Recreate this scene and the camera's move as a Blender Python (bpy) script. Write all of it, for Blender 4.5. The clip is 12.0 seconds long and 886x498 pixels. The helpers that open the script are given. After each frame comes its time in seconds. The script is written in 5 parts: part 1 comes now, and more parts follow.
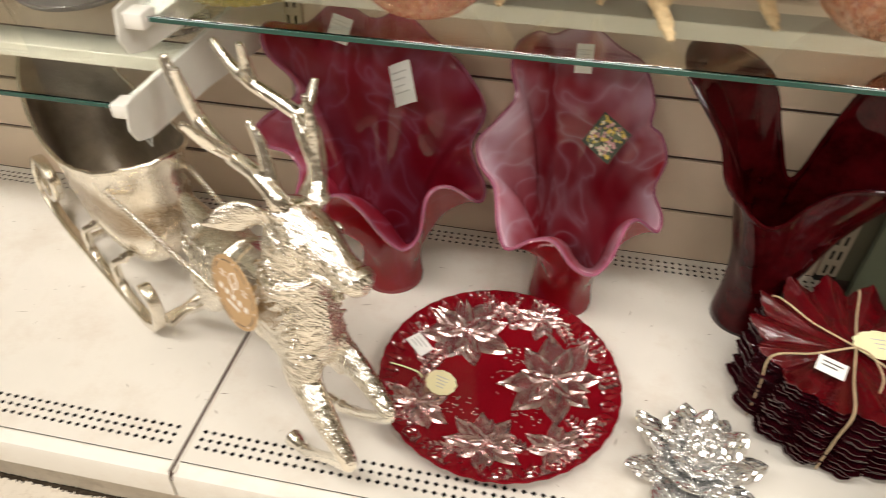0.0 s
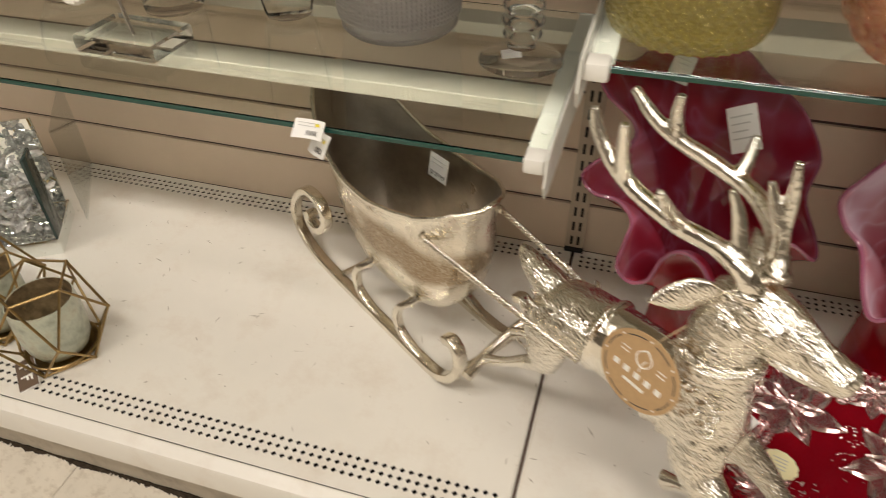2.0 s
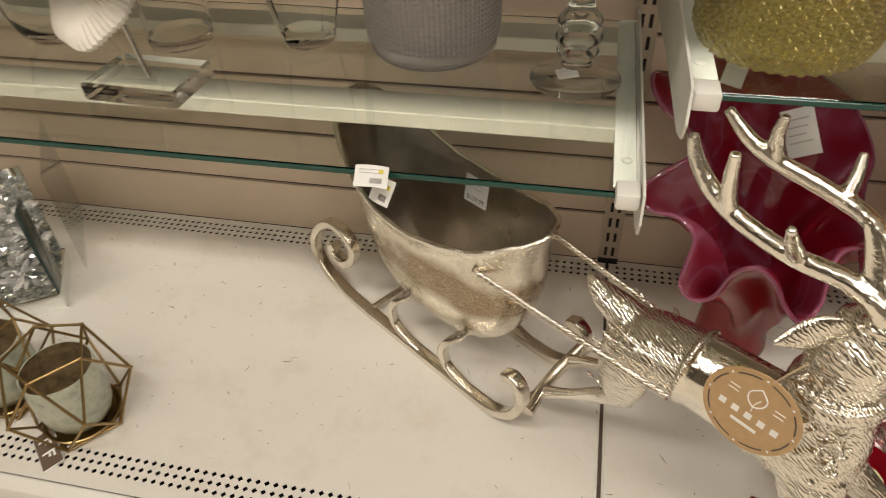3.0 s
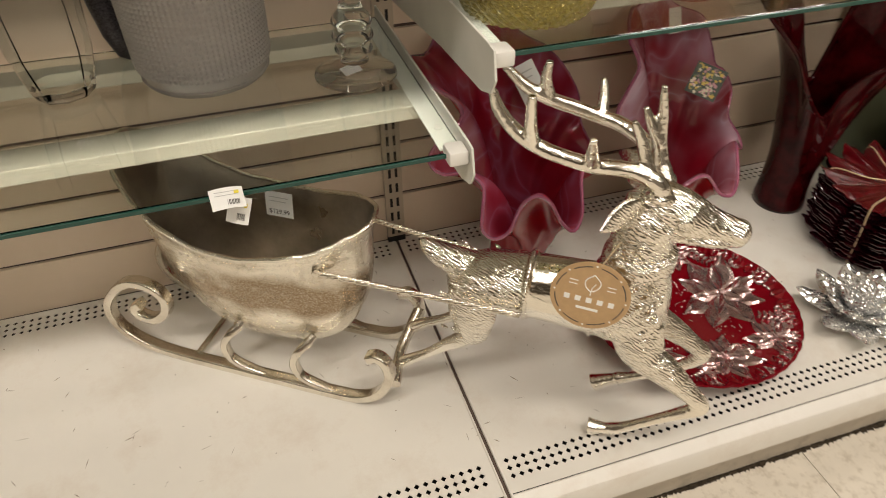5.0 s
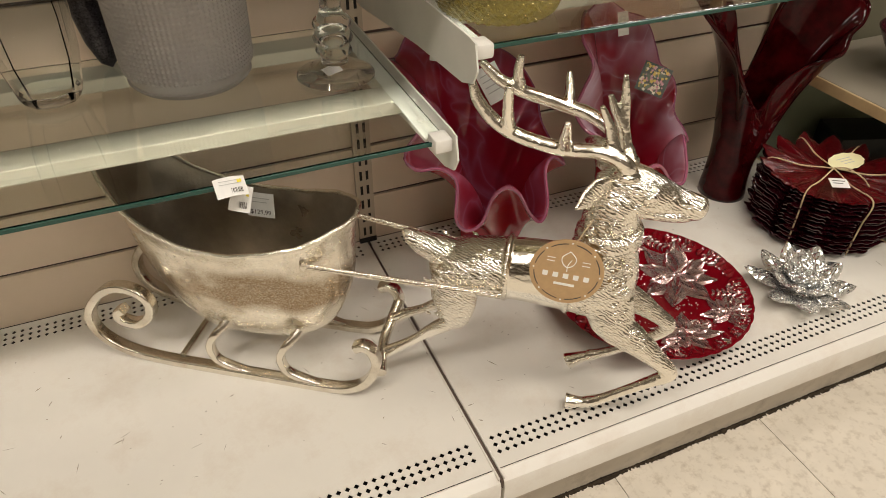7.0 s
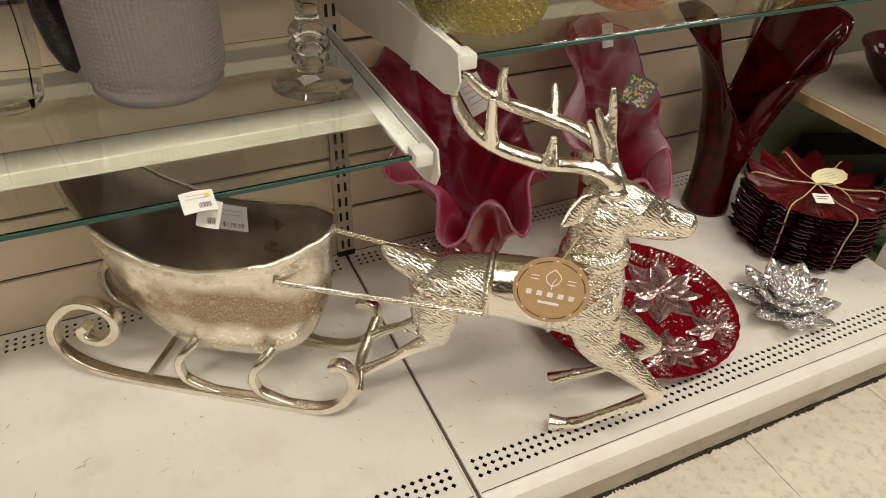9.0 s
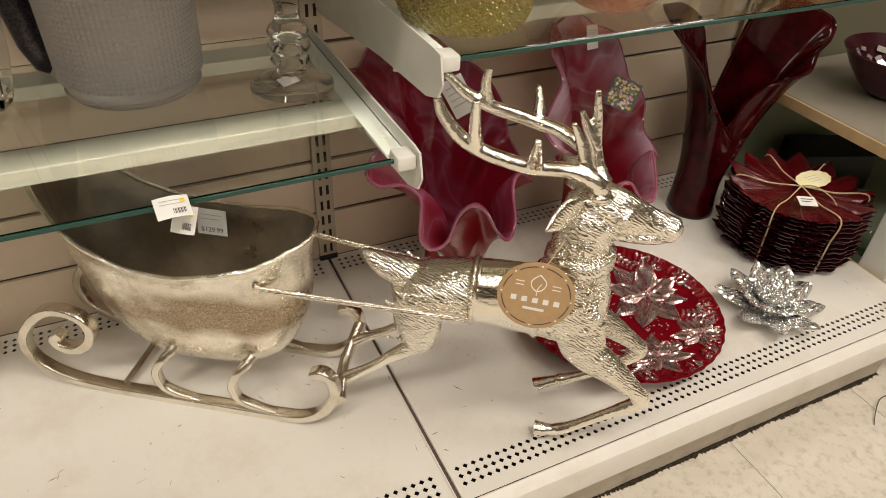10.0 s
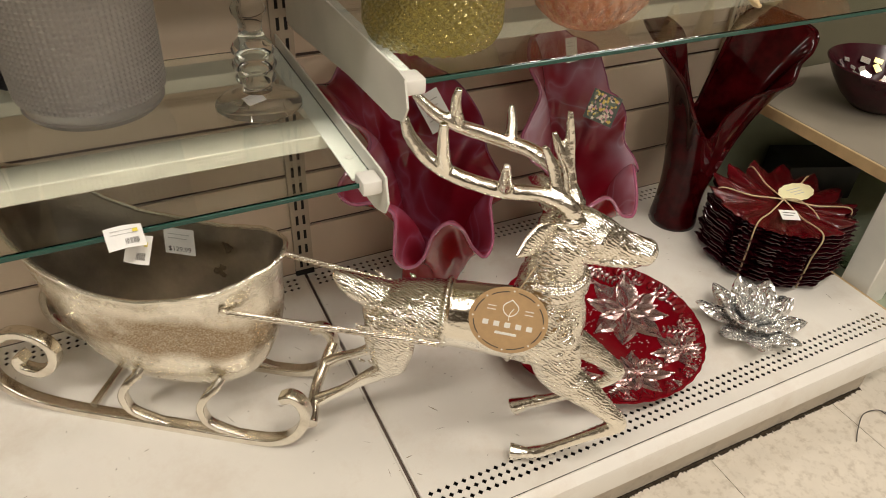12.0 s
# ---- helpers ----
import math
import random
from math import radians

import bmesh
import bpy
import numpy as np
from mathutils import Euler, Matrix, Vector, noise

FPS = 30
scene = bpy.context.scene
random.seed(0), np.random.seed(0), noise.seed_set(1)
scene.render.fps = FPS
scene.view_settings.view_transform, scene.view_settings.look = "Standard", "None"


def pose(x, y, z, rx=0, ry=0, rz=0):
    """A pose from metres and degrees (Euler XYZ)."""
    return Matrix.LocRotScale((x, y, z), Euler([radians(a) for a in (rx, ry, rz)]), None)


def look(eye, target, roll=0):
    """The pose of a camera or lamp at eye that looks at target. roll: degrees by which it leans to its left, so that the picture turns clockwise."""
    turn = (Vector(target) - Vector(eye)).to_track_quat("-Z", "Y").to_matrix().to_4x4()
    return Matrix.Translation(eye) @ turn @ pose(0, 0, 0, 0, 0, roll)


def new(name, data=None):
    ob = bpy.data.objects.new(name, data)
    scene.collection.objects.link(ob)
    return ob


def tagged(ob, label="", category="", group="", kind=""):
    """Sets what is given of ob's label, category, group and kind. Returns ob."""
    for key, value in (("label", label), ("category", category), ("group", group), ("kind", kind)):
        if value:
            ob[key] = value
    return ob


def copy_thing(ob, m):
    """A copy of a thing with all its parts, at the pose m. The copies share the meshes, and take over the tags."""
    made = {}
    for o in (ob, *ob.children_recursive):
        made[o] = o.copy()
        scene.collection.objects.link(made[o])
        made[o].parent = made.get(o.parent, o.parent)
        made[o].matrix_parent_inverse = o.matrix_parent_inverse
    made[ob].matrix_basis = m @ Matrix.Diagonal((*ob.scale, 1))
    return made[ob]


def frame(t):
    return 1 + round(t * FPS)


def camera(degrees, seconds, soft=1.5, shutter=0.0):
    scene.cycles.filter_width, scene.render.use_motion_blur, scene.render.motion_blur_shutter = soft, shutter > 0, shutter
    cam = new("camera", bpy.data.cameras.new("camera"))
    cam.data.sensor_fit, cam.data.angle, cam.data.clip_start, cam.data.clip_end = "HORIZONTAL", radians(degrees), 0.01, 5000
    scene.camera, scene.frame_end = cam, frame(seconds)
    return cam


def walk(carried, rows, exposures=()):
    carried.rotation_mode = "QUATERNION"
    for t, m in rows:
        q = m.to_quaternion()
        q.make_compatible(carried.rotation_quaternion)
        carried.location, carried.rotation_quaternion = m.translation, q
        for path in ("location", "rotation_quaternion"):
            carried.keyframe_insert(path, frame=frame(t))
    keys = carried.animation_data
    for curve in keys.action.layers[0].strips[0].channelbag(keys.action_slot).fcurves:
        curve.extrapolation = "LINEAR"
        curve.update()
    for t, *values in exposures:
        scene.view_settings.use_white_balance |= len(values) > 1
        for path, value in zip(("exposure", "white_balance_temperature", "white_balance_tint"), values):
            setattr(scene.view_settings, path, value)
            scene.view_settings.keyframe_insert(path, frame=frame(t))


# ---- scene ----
cam = camera(65.8, 12.0, soft=0.85, shutter=0.5)
PATH = [
    (0, (0.437, -0.437, 0.818), (0.162, 1.061, -0.48), 1.3),
    (0.5, (0.334, -0.463, 0.827), (-0.001, 1.032, -0.459), 1.0),
    (1, (0.235, -0.491, 0.834), (-0.159, 0.997, -0.444), 0.3),
    (1.5, (0.154, -0.467, 0.831), (-0.28, 1.014, -0.441), 0.2),
    (2, (0.056, -0.422, 0.812), (-0.398, 1.045, -0.469), -0.6),
    (2.5, (-0.033, -0.387, 0.821), (-0.485, 1.07, -0.473), -2.0),
    (3, (-0.075, -0.372, 0.82), (-0.425, 1.104, -0.483), -2.6),
    (3.5, (-0.111, -0.374, 0.816), (-0.236, 1.126, -0.5), -0.8),
    (5.5, (-0.261, -0.461, 0.839), (0.302, 0.977, -0.432), -0.9),
    (6, (-0.285, -0.476, 0.835), (0.313, 0.956, -0.427), -0.5),
    (6.5, (-0.298, -0.485, 0.835), (0.317, 0.952, -0.412), 0.2),
    (8.5, (-0.293, -0.465, 0.823), (0.377, 0.974, -0.394), 1.8),
    (9, (-0.285, -0.454, 0.821), (0.405, 0.978, -0.393), 2.2),
    (9.5, (-0.277, -0.447, 0.82), (0.428, 0.979, -0.392), 2.7),
    (10, (-0.276, -0.441, 0.816), (0.453, 0.974, -0.395), 3.0),
    (10.5, (-0.276, -0.441, 0.817), (0.465, 0.97, -0.393), 3.1),
    (11, (-0.277, -0.439, 0.816), (0.469, 0.967, -0.396), 3.2),
    (11.5, (-0.264, -0.433, 0.82), (0.486, 0.972, -0.39), 3.4),
    (12, (-0.238, -0.422, 0.827), (0.51, 0.983, -0.384), 3.4),
]
walk(cam, [(t, look(eye, target, roll)) for t, eye, target, roll in PATH], [(0, 0.45, 6300, 10), (0.6, 0.40, 6300, 10), (1.0, 0.24, 6350, 10), (1.5, 0.14, 6400, 10), (2.5, -0.14, 6500, 10), (3.4, -0.16, 6500, 10), (5.5, -0.08, 6500, 10), (8.5, -0.05, 6500, 10), (12, 0.0, 6500, 10)])

# ---------------------------------------------------------------- world, lights
world = bpy.data.worlds.new("world")
scene.world = world
world.use_nodes = True
world.node_tree.nodes["Background"].inputs[0].default_value = (1.0, 0.93, 0.82, 1)
world.node_tree.nodes["Background"].inputs[1].default_value = 0.05
FLOOR_Z, CEIL_Z = -0.15, 2.75
LIGHT_COLOUR = (1.0, 0.92, 0.83)
STRIPS = [(-1.5, -0.9), (0.3, -0.9), (2.1, -0.9), (-1.5, 0.75), (0.3, 0.75), (2.1, 0.75), (-0.4, -2.8), (1.4, -2.8)]
STRIP_WATTS = {-0.9: 29.5, 0.75: 12.5, -2.8: 22.0}
for lx, ly in STRIPS:
    lamp = bpy.data.lights.new("tube_light", "AREA")
    lamp.shape, lamp.size, lamp.size_y, lamp.energy, lamp.color = "RECTANGLE", 1.2, 0.28, STRIP_WATTS[ly], LIGHT_COLOUR
    new("tube_light", lamp).matrix_world = pose(lx, ly, CEIL_Z - 0.08)


# ---------------------------------------------------------------- mesh helpers
def bm_from(verts, faces):
    bm = bmesh.new()
    vs = [bm.verts.new(v) for v in verts]
    for f in faces:
        try:
            bm.faces.new([vs[i] for i in f])
        except ValueError:
            pass
    return bm


def bm_join(*bms):
    out = bmesh.new()
    for b in bms:
        me = bpy.data.meshes.new("tmp")
        b.to_mesh(me)
        b.free()
        out.from_mesh(me)
        bpy.data.meshes.remove(me)
    return out


def moved(bm, m):
    bmesh.ops.transform(bm, matrix=m, verts=bm.verts)
    return bm


def box(x0, x1, y0, y1, z0, z1, bevel=0.0, seg=2):
    bm = bmesh.new()
    bmesh.ops.create_cube(bm, size=1.0)
    for v in bm.verts:
        v.co = ((x0 + x1) / 2 + v.co.x * (x1 - x0), (y0 + y1) / 2 + v.co.y * (y1 - y0), (z0 + z1) / 2 + v.co.z * (z1 - z0))
    if bevel:
        bmesh.ops.bevel(bm, geom=bm.edges[:], offset=bevel, segments=seg, affect="EDGES", profile=0.5)
    return bm


def rings(rs, closed=True, cap0=True, cap1=True):
    """Loft a list of equal rings of points."""
    n = len(rs[0])
    verts = [p for r in rs for p in r]
    faces = []
    for i in range(len(rs) - 1):
        for j in range(n if closed else n - 1):
            k = (j + 1) % n
            faces.append((i * n + j, i * n + k, (i + 1) * n + k, (i + 1) * n + j))
    if cap0:
        faces.append(tuple(range(n))[::-1])
    if cap1:
        faces.append(tuple(range((len(rs) - 1) * n, len(rs) * n)))
    return bm_from(verts, faces)


def lathe(profile, n=48, cap0=True, cap1=False):
    return rings([[(r * math.cos(2 * math.pi * j / n), r * math.sin(2 * math.pi * j / n), z) for j in range(n)] for r, z in profile], True, cap0, cap1)


def smooth_path(pts, per=6):
    """Catmull-Rom through points of any dimension."""
    P = [np.array(p, float) for p in pts]
    P = [2 * P[0] - P[1]] + P + [2 * P[-1] - P[-2]]
    out = []
    for i in range(1, len(P) - 2):
        a, b, c, d = P[i - 1:i + 3]
        for k in range(per):
            t = k / per
            out.append(0.5 * (2 * b + (c - a) * t + (2 * a - 5 * b + 4 * c - d) * t * t + (3 * b - a - 3 * c + d) * t ** 3))
    out.append(P[-2])
    return out


def tube(pts, radii, n=10, per=5, squash=None, up=(0, 0, 1), power=2.0):
    """A tube along a smoothed path; radii: one or a list; squash: (side, up) factors."""
    if not hasattr(radii, "__len__"):
        radii = [radii] * len(pts)
    path = smooth_path([tuple(p) + ((r,) if not hasattr(r, "__len__") else tuple(r)) for p, r in zip(pts, radii)], per)
    up = Vector(up)
    rs = []
    side_old = None
    for i, q in enumerate(path):
        a = Vector(path[max(0, i - 1)][:3])
        b = Vector(path[min(len(path) - 1, i + 1)][:3])
        d = (b - a).normalized()
        s = d.cross(up)
        if s.length < 0.15 and side_old is not None:
            s = side_old - d * side_old.dot(d)
        s.normalize()
        if side_old is not None and s.dot(side_old) < 0:
            s = -s
        side_old = s
        w = s.cross(d).normalized()
        ra, rb = (q[3], q[4]) if len(q) > 4 else (q[3], q[3])
        if squash:
            ra, rb = ra * squash[0], rb * squash[1]
        c = Vector(q[:3])
        ring = []
        for j in range(n):
            t = 2 * math.pi * (j + 0.5) / n
            x, y = math.cos(t), math.sin(t)
            x, y = math.copysign(abs(x) ** (2 / power), x), math.copysign(abs(y) ** (2 / power), y)
            ring.append(c + s * ra * x + w * rb * y)
        rs.append(ring)
    return rings(rs)


def part(name, bm, material, parent=None, label="", smooth=True, kind=""):
    bmesh.ops.recalc_face_normals(bm, faces=bm.faces[:])
    me = bpy.data.meshes.new(name)
    bm.to_mesh(me)
    bm.free()
    for m in material if isinstance(material, (list, tuple)) else [material]:
        me.materials.append(m)
    if smooth:
        me.shade_smooth()
        me.set_sharp_from_angle(angle=radians(smooth if smooth is not True else 38))
    ob = new(name, me)
    ob.parent = parent
    return tagged(ob, label, kind=kind)


def thing(name, m, label, category, group="", kind=""):
    ob = new(name)
    ob.empty_display_size = 0.02
    ob.matrix_basis = m
    return tagged(ob, label, category, group, kind)


# ---------------------------------------------------------------- materials
def mat(name, colour, rough=0.5, metal=0.0, vary=0.0, scale=40.0, bump=0.0, bump_scale=200.0, coat=0.0, stain=None, stain_scale=6.0, stain_amount=0.3, rand=0.0, spec=0.5, wear_rough=0.0):
    m = bpy.data.materials.new(name)
    m.use_nodes = True
    nt = m.node_tree
    b = nt.nodes["Principled BSDF"]
    b.inputs["Roughness"].default_value, b.inputs["Metallic"].default_value = rough, metal
    b.inputs["Coat Weight"].default_value, b.inputs["Coat Roughness"].default_value = coat, 0.05
    b.inputs["Specular IOR Level"].default_value = spec
    b.inputs["Base Color"].default_value = (*colour, 1)
    tc = nt.nodes.new("ShaderNodeTexCoord")
    link = nt.links.new
    out = None

    def tex(sc, detail=4.0, r=0.6):
        t = nt.nodes.new("ShaderNodeTexNoise")
        t.inputs["Scale"].default_value, t.inputs["Detail"].default_value, t.inputs["Roughness"].default_value = sc, detail, r
        link(tc.outputs["Object"], t.inputs["Vector"])
        return t.outputs["Fac"]

    def mix(fac, a, c):
        x = nt.nodes.new("ShaderNodeMix")
        x.data_type = "RGBA"
        for sock, val in ((x.inputs[0], fac), (x.inputs[6], a), (x.inputs[7], c)):
            if isinstance(val, bpy.types.NodeSocket):
                link(val, sock)
            elif hasattr(val, "__len__"):
                sock.default_value = (*val, 1)[:4]
            else:
                sock.default_value = val
        return x.outputs[2]

    def ramp(fac, lo, hi):
        r = nt.nodes.new("ShaderNodeMapRange")
        r.inputs[1].default_value, r.inputs[2].default_value = lo, hi
        link(fac, r.inputs[0])
        return r.outputs[0]

    col = colour
    if vary:
        col = mix(ramp(tex(scale), 0.3, 0.7), tuple(c * (1 - vary) for c in colour), tuple(min(1, c * (1 + vary)) for c in colour))
    if stain:
        f = ramp(tex(stain_scale, 6.0, 0.7), 0.5, 0.75)
        k = nt.nodes.new("ShaderNodeMath")
        k.operation = "MULTIPLY"
        link(f, k.inputs[0])
        k.inputs[1].default_value = stain_amount
        col = mix(k.outputs[0], col, stain)
    if rand:
        oi = nt.nodes.new("ShaderNodeObjectInfo")
        f = ramp(oi.outputs["Random"], 0, 1)
        hs = nt.nodes.new("ShaderNodeHueSaturation")
        v = nt.nodes.new("ShaderNodeMapRange")
        v.inputs[3].default_value, v.inputs[4].default_value = 1 - rand, 1 + rand
        link(f, v.inputs[0])
        link(v.outputs[0], hs.inputs["Value"])
        if isinstance(col, bpy.types.NodeSocket):
            link(col, hs.inputs["Color"])
        else:
            hs.inputs["Color"].default_value = (*col, 1)
        col = hs.outputs[0]
    if isinstance(col, bpy.types.NodeSocket):
        link(col, b.inputs["Base Color"])
    if wear_rough:
        r = nt.nodes.new("ShaderNodeMapRange")
        r.inputs[1].default_value, r.inputs[2].default_value = 0.3, 0.7
        r.inputs[3].default_value, r.inputs[4].default_value = max(0.02, rough - wear_rough), rough + wear_rough
        link(tex(scale * 0.6), r.inputs[0])
        link(r.outputs[0], b.inputs["Roughness"])
    if bump:
        n = nt.nodes.new("ShaderNodeBump")
        n.inputs["Strength"].default_value, n.inputs["Distance"].default_value = bump, 0.002
        link(tex(bump_scale), n.inputs["Height"])
        link(n.outputs[0], b.inputs["Normal"])
    return m


def glass(name, colour, rough=0.0, ior=1.45, bump=0.0, bump_scale=60.0):
    m = mat(name, colour, rough, bump=bump, bump_scale=bump_scale)
    b = m.node_tree.nodes["Principled BSDF"]
    b.inputs["Transmission Weight"].default_value, b.inputs["IOR"].default_value = 1.0, ior
    return m


CREAM = mat("cream_enamel", (0.75, 0.715, 0.64), 0.42, vary=0.03, scale=9, stain=(0.50, 0.40, 0.30), stain_scale=9, stain_amount=0.42, bump=0.06, bump_scale=500, wear_rough=0.1)
CREAM_WALL = mat("cream_laminate", (0.65, 0.53, 0.40), 0.5, vary=0.04, scale=5, stain=(0.5, 0.42, 0.33), stain_scale=8, stain_amount=0.15)
KICK = mat("worn_kick_paint", (0.52, 0.46, 0.37), 0.5, vary=0.1, scale=12, stain=(0.2, 0.16, 0.12), stain_scale=22, stain_amount=0.6)
DARK = mat("void_shade", (0.02, 0.018, 0.015), 0.9)
GROOVE = mat("groove_brown", (0.09, 0.06, 0.045), 0.7)
UPRIGHT = mat("upright_cream_steel", (0.46, 0.38, 0.28), 0.45, vary=0.05)
WHITE_PLASTIC = mat("white_plastic", (0.78, 0.76, 0.70), 0.35, vary=0.02)
WHITE_STEEL = mat("white_steel", (0.72, 0.71, 0.64), 0.4, vary=0.04, scale=20)
BAR = mat("bar_paint", (0.50, 0.47, 0.38), 0.5, vary=0.05, scale=14)
TILE = mat("vinyl_tile", (0.66, 0.60, 0.50), 0.45, vary=0.05, scale=18, stain=(0.32, 0.25, 0.17), stain_scale=48, stain_amount=0.7, rand=0.04, wear_rough=0.1)
SEAM = mat("tile_seam", (0.12, 0.1, 0.08), 0.8)
PLASTER = mat("tan_wall_paint", (0.17, 0.145, 0.115), 0.7, vary=0.03, scale=3)
CEIL = mat("ceiling_panel", (0.78, 0.76, 0.72), 0.8, vary=0.03, scale=30)
SILVER = mat("champagne_silver", (0.82, 0.77, 0.67), 0.19, 1.0, vary=0.07, scale=25, bump=0.22, bump_scale=190, stain=(0.34, 0.25, 0.15), stain_scale=11, stain_amount=0.75, wear_rough=0.07)
SILVER_BOWL = mat("tarnished_bowl_silver", (0.88, 0.83, 0.72), 0.25, 1.0, vary=0.06, scale=60, bump=0.16, bump_scale=420, stain=(0.40, 0.30, 0.18), stain_scale=9, stain_amount=0.6, wear_rough=0.06)


def tarnish_belt(m, z0, z1):
    """A blotchy brown belt of tarnish round the middle of the bowl, speckled at its borders."""
    nt, link = m.node_tree, m.node_tree.links.new
    b = nt.nodes["Principled BSDF"]
    old = b.inputs["Base Color"].links[0].from_socket
    tc = nt.nodes.new("ShaderNodeTexCoord")
    sep = nt.nodes.new("ShaderNodeSeparateXYZ")
    link(tc.outputs["Object"], sep.inputs[0])

    def noise_fac(sc, detail, squeeze):
        mp = nt.nodes.new("ShaderNodeMapping")
        mp.inputs["Scale"].default_value = (1, 1, squeeze)
        link(tc.outputs["Object"], mp.inputs["Vector"])
        n = nt.nodes.new("ShaderNodeTexNoise")
        n.inputs["Scale"].default_value, n.inputs["Detail"].default_value = sc, detail
        link(mp.outputs[0], n.inputs["Vector"])
        return n.outputs["Fac"]

    def op(kind, a, c):
        q = nt.nodes.new("ShaderNodeMath")
        q.operation = kind
        q.use_clamp = kind == "MULTIPLY"
        for i, v in enumerate((a, c)):
            if isinstance(v, (int, float)):
                q.inputs[i].default_value = v
            else:
                link(v, q.inputs[i])
        return q.outputs[0]

    mid, half = (z0 + z1) / 2, (z1 - z0) / 2
    drift = op("ADD", sep.outputs["Z"], op("MULTIPLY", op("SUBTRACT", noise_fac(9.0, 2.0, 1.0), 0.5), 0.11))
    off = op("DIVIDE", op("ABSOLUTE", op("SUBTRACT", drift, mid), 0.0), half)
    belt = op("MULTIPLY", op("SUBTRACT", 1.15, off), 1.7)
    blotch = op("MULTIPLY", op("SUBTRACT", noise_fac(11.0, 6.0, 1.7), 0.30), 4.2)
    grain = op("MULTIPLY", op("ADD", noise_fac(420.0, 2.0, 1.0), 0.25), 1.15)
    fac = op("MULTIPLY", op("MULTIPLY", op("MULTIPLY", belt, blotch), grain), 0.92)
    x = nt.nodes.new("ShaderNodeMix")
    x.data_type = "RGBA"
    x.inputs[7].default_value = (0.25, 0.16, 0.075, 1)
    link(fac, x.inputs[0]), link(old, x.inputs[6])
    link(x.outputs[2], b.inputs["Base Color"])
    return m


tarnish_belt(SILVER_BOWL, 0.138, 0.222)
SILVER_FUR = mat("chased_silver", (0.82, 0.78, 0.68), 0.17, 1.0, vary=0.05, scale=30, bump=0.5, bump_scale=120, wear_rough=0.06)


def fur_relief(m):
    """Chased hair strokes, absent on the smooth saddle and the legs."""
    nt, link = m.node_tree, m.node_tree.links.new
    tc = nt.nodes.new("ShaderNodeTexCoord")
    mp = nt.nodes.new("ShaderNodeMapping")
    mp.inputs["Scale"].default_value = (0.55, 1.0, 1.0)
    link(tc.outputs["Object"], mp.inputs["Vector"])
    w = nt.nodes.new("ShaderNodeTexWave")
    w.wave_type, w.bands_direction = "BANDS", "DIAGONAL"
    for k, v in (("Scale", 120.0), ("Distortion", 9.0), ("Detail", 2.0), ("Detail Scale", 0.9), ("Detail Roughness", 0.5)):
        w.inputs[k].default_value = v
    link(mp.outputs[0], w.inputs["Vector"])
    sep = nt.nodes.new("ShaderNodeSeparateXYZ")
    link(tc.outputs["Object"], sep.inputs[0])

    def band(sock, lo, hi, soft, inside):
        a = nt.nodes.new("ShaderNodeMapRange")
        a.inputs[1].default_value, a.inputs[2].default_value = lo - soft, lo + soft
        b = nt.nodes.new("ShaderNodeMapRange")
        b.inputs[1].default_value, b.inputs[2].default_value = hi - soft, hi + soft
        b.inputs[3].default_value, b.inputs[4].default_value = 1.0, 0.0
        c = nt.nodes.new("ShaderNodeMath")
        c.operation = "MULTIPLY"
        link(sock, a.inputs[0]), link(sock, b.inputs[0])
        link(a.outputs[0], c.inputs[0]), link(b.outputs[0], c.inputs[1])
        if inside:
            return c.outputs[0]
        d = nt.nodes.new("ShaderNodeMath")
        d.operation = "SUBTRACT"
        d.inputs[0].default_value = 1.0
        link(c.outputs[0], d.inputs[1])
        return d.outputs[0]

    k = nt.nodes.new("ShaderNodeMath")
    k.operation = "MULTIPLY"
    link(band(sep.outputs["X"], 0.200, 0.281, 0.002, False), k.inputs[0])
    link(band(sep.outputs["Z"], 0.125, 0.405, 0.015, True), k.inputs[1])
    h = nt.nodes.new("ShaderNodeMath")
    h.operation = "MULTIPLY"
    link(k.outputs[0], h.inputs[0])
    link(w.outputs["Fac"], h.inputs[1])
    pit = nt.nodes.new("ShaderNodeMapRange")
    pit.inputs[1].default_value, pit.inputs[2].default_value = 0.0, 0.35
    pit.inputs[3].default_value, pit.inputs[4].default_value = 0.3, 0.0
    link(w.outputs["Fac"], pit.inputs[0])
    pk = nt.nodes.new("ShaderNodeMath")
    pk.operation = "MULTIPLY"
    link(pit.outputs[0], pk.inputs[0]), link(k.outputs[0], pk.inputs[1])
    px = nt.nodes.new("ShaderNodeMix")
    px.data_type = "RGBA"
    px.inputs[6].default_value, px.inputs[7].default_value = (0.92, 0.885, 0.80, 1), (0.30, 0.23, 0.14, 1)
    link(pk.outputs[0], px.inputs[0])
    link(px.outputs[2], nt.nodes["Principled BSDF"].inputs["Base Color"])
    bump = nt.nodes.new("ShaderNodeBump")
    bump.inputs["Strength"].default_value, bump.inputs["Distance"].default_value = 0.55, 0.0011
    link(h.outputs[0], bump.inputs["Height"])
    fine = nt.nodes.new("ShaderNodeTexNoise")
    fine.inputs["Scale"].default_value, fine.inputs["Detail"].default_value, fine.inputs["Distortion"].default_value = 170.0, 3.0, 1.2
    link(mp.outputs[0], fine.inputs["Vector"])
    first = nt.nodes.new("ShaderNodeBump")
    first.inputs["Strength"].default_value, first.inputs["Distance"].default_value = 0.38, 0.0012
    link(fine.outputs["Fac"], first.inputs["Height"])
    link(first.outputs[0], bump.inputs["Normal"])
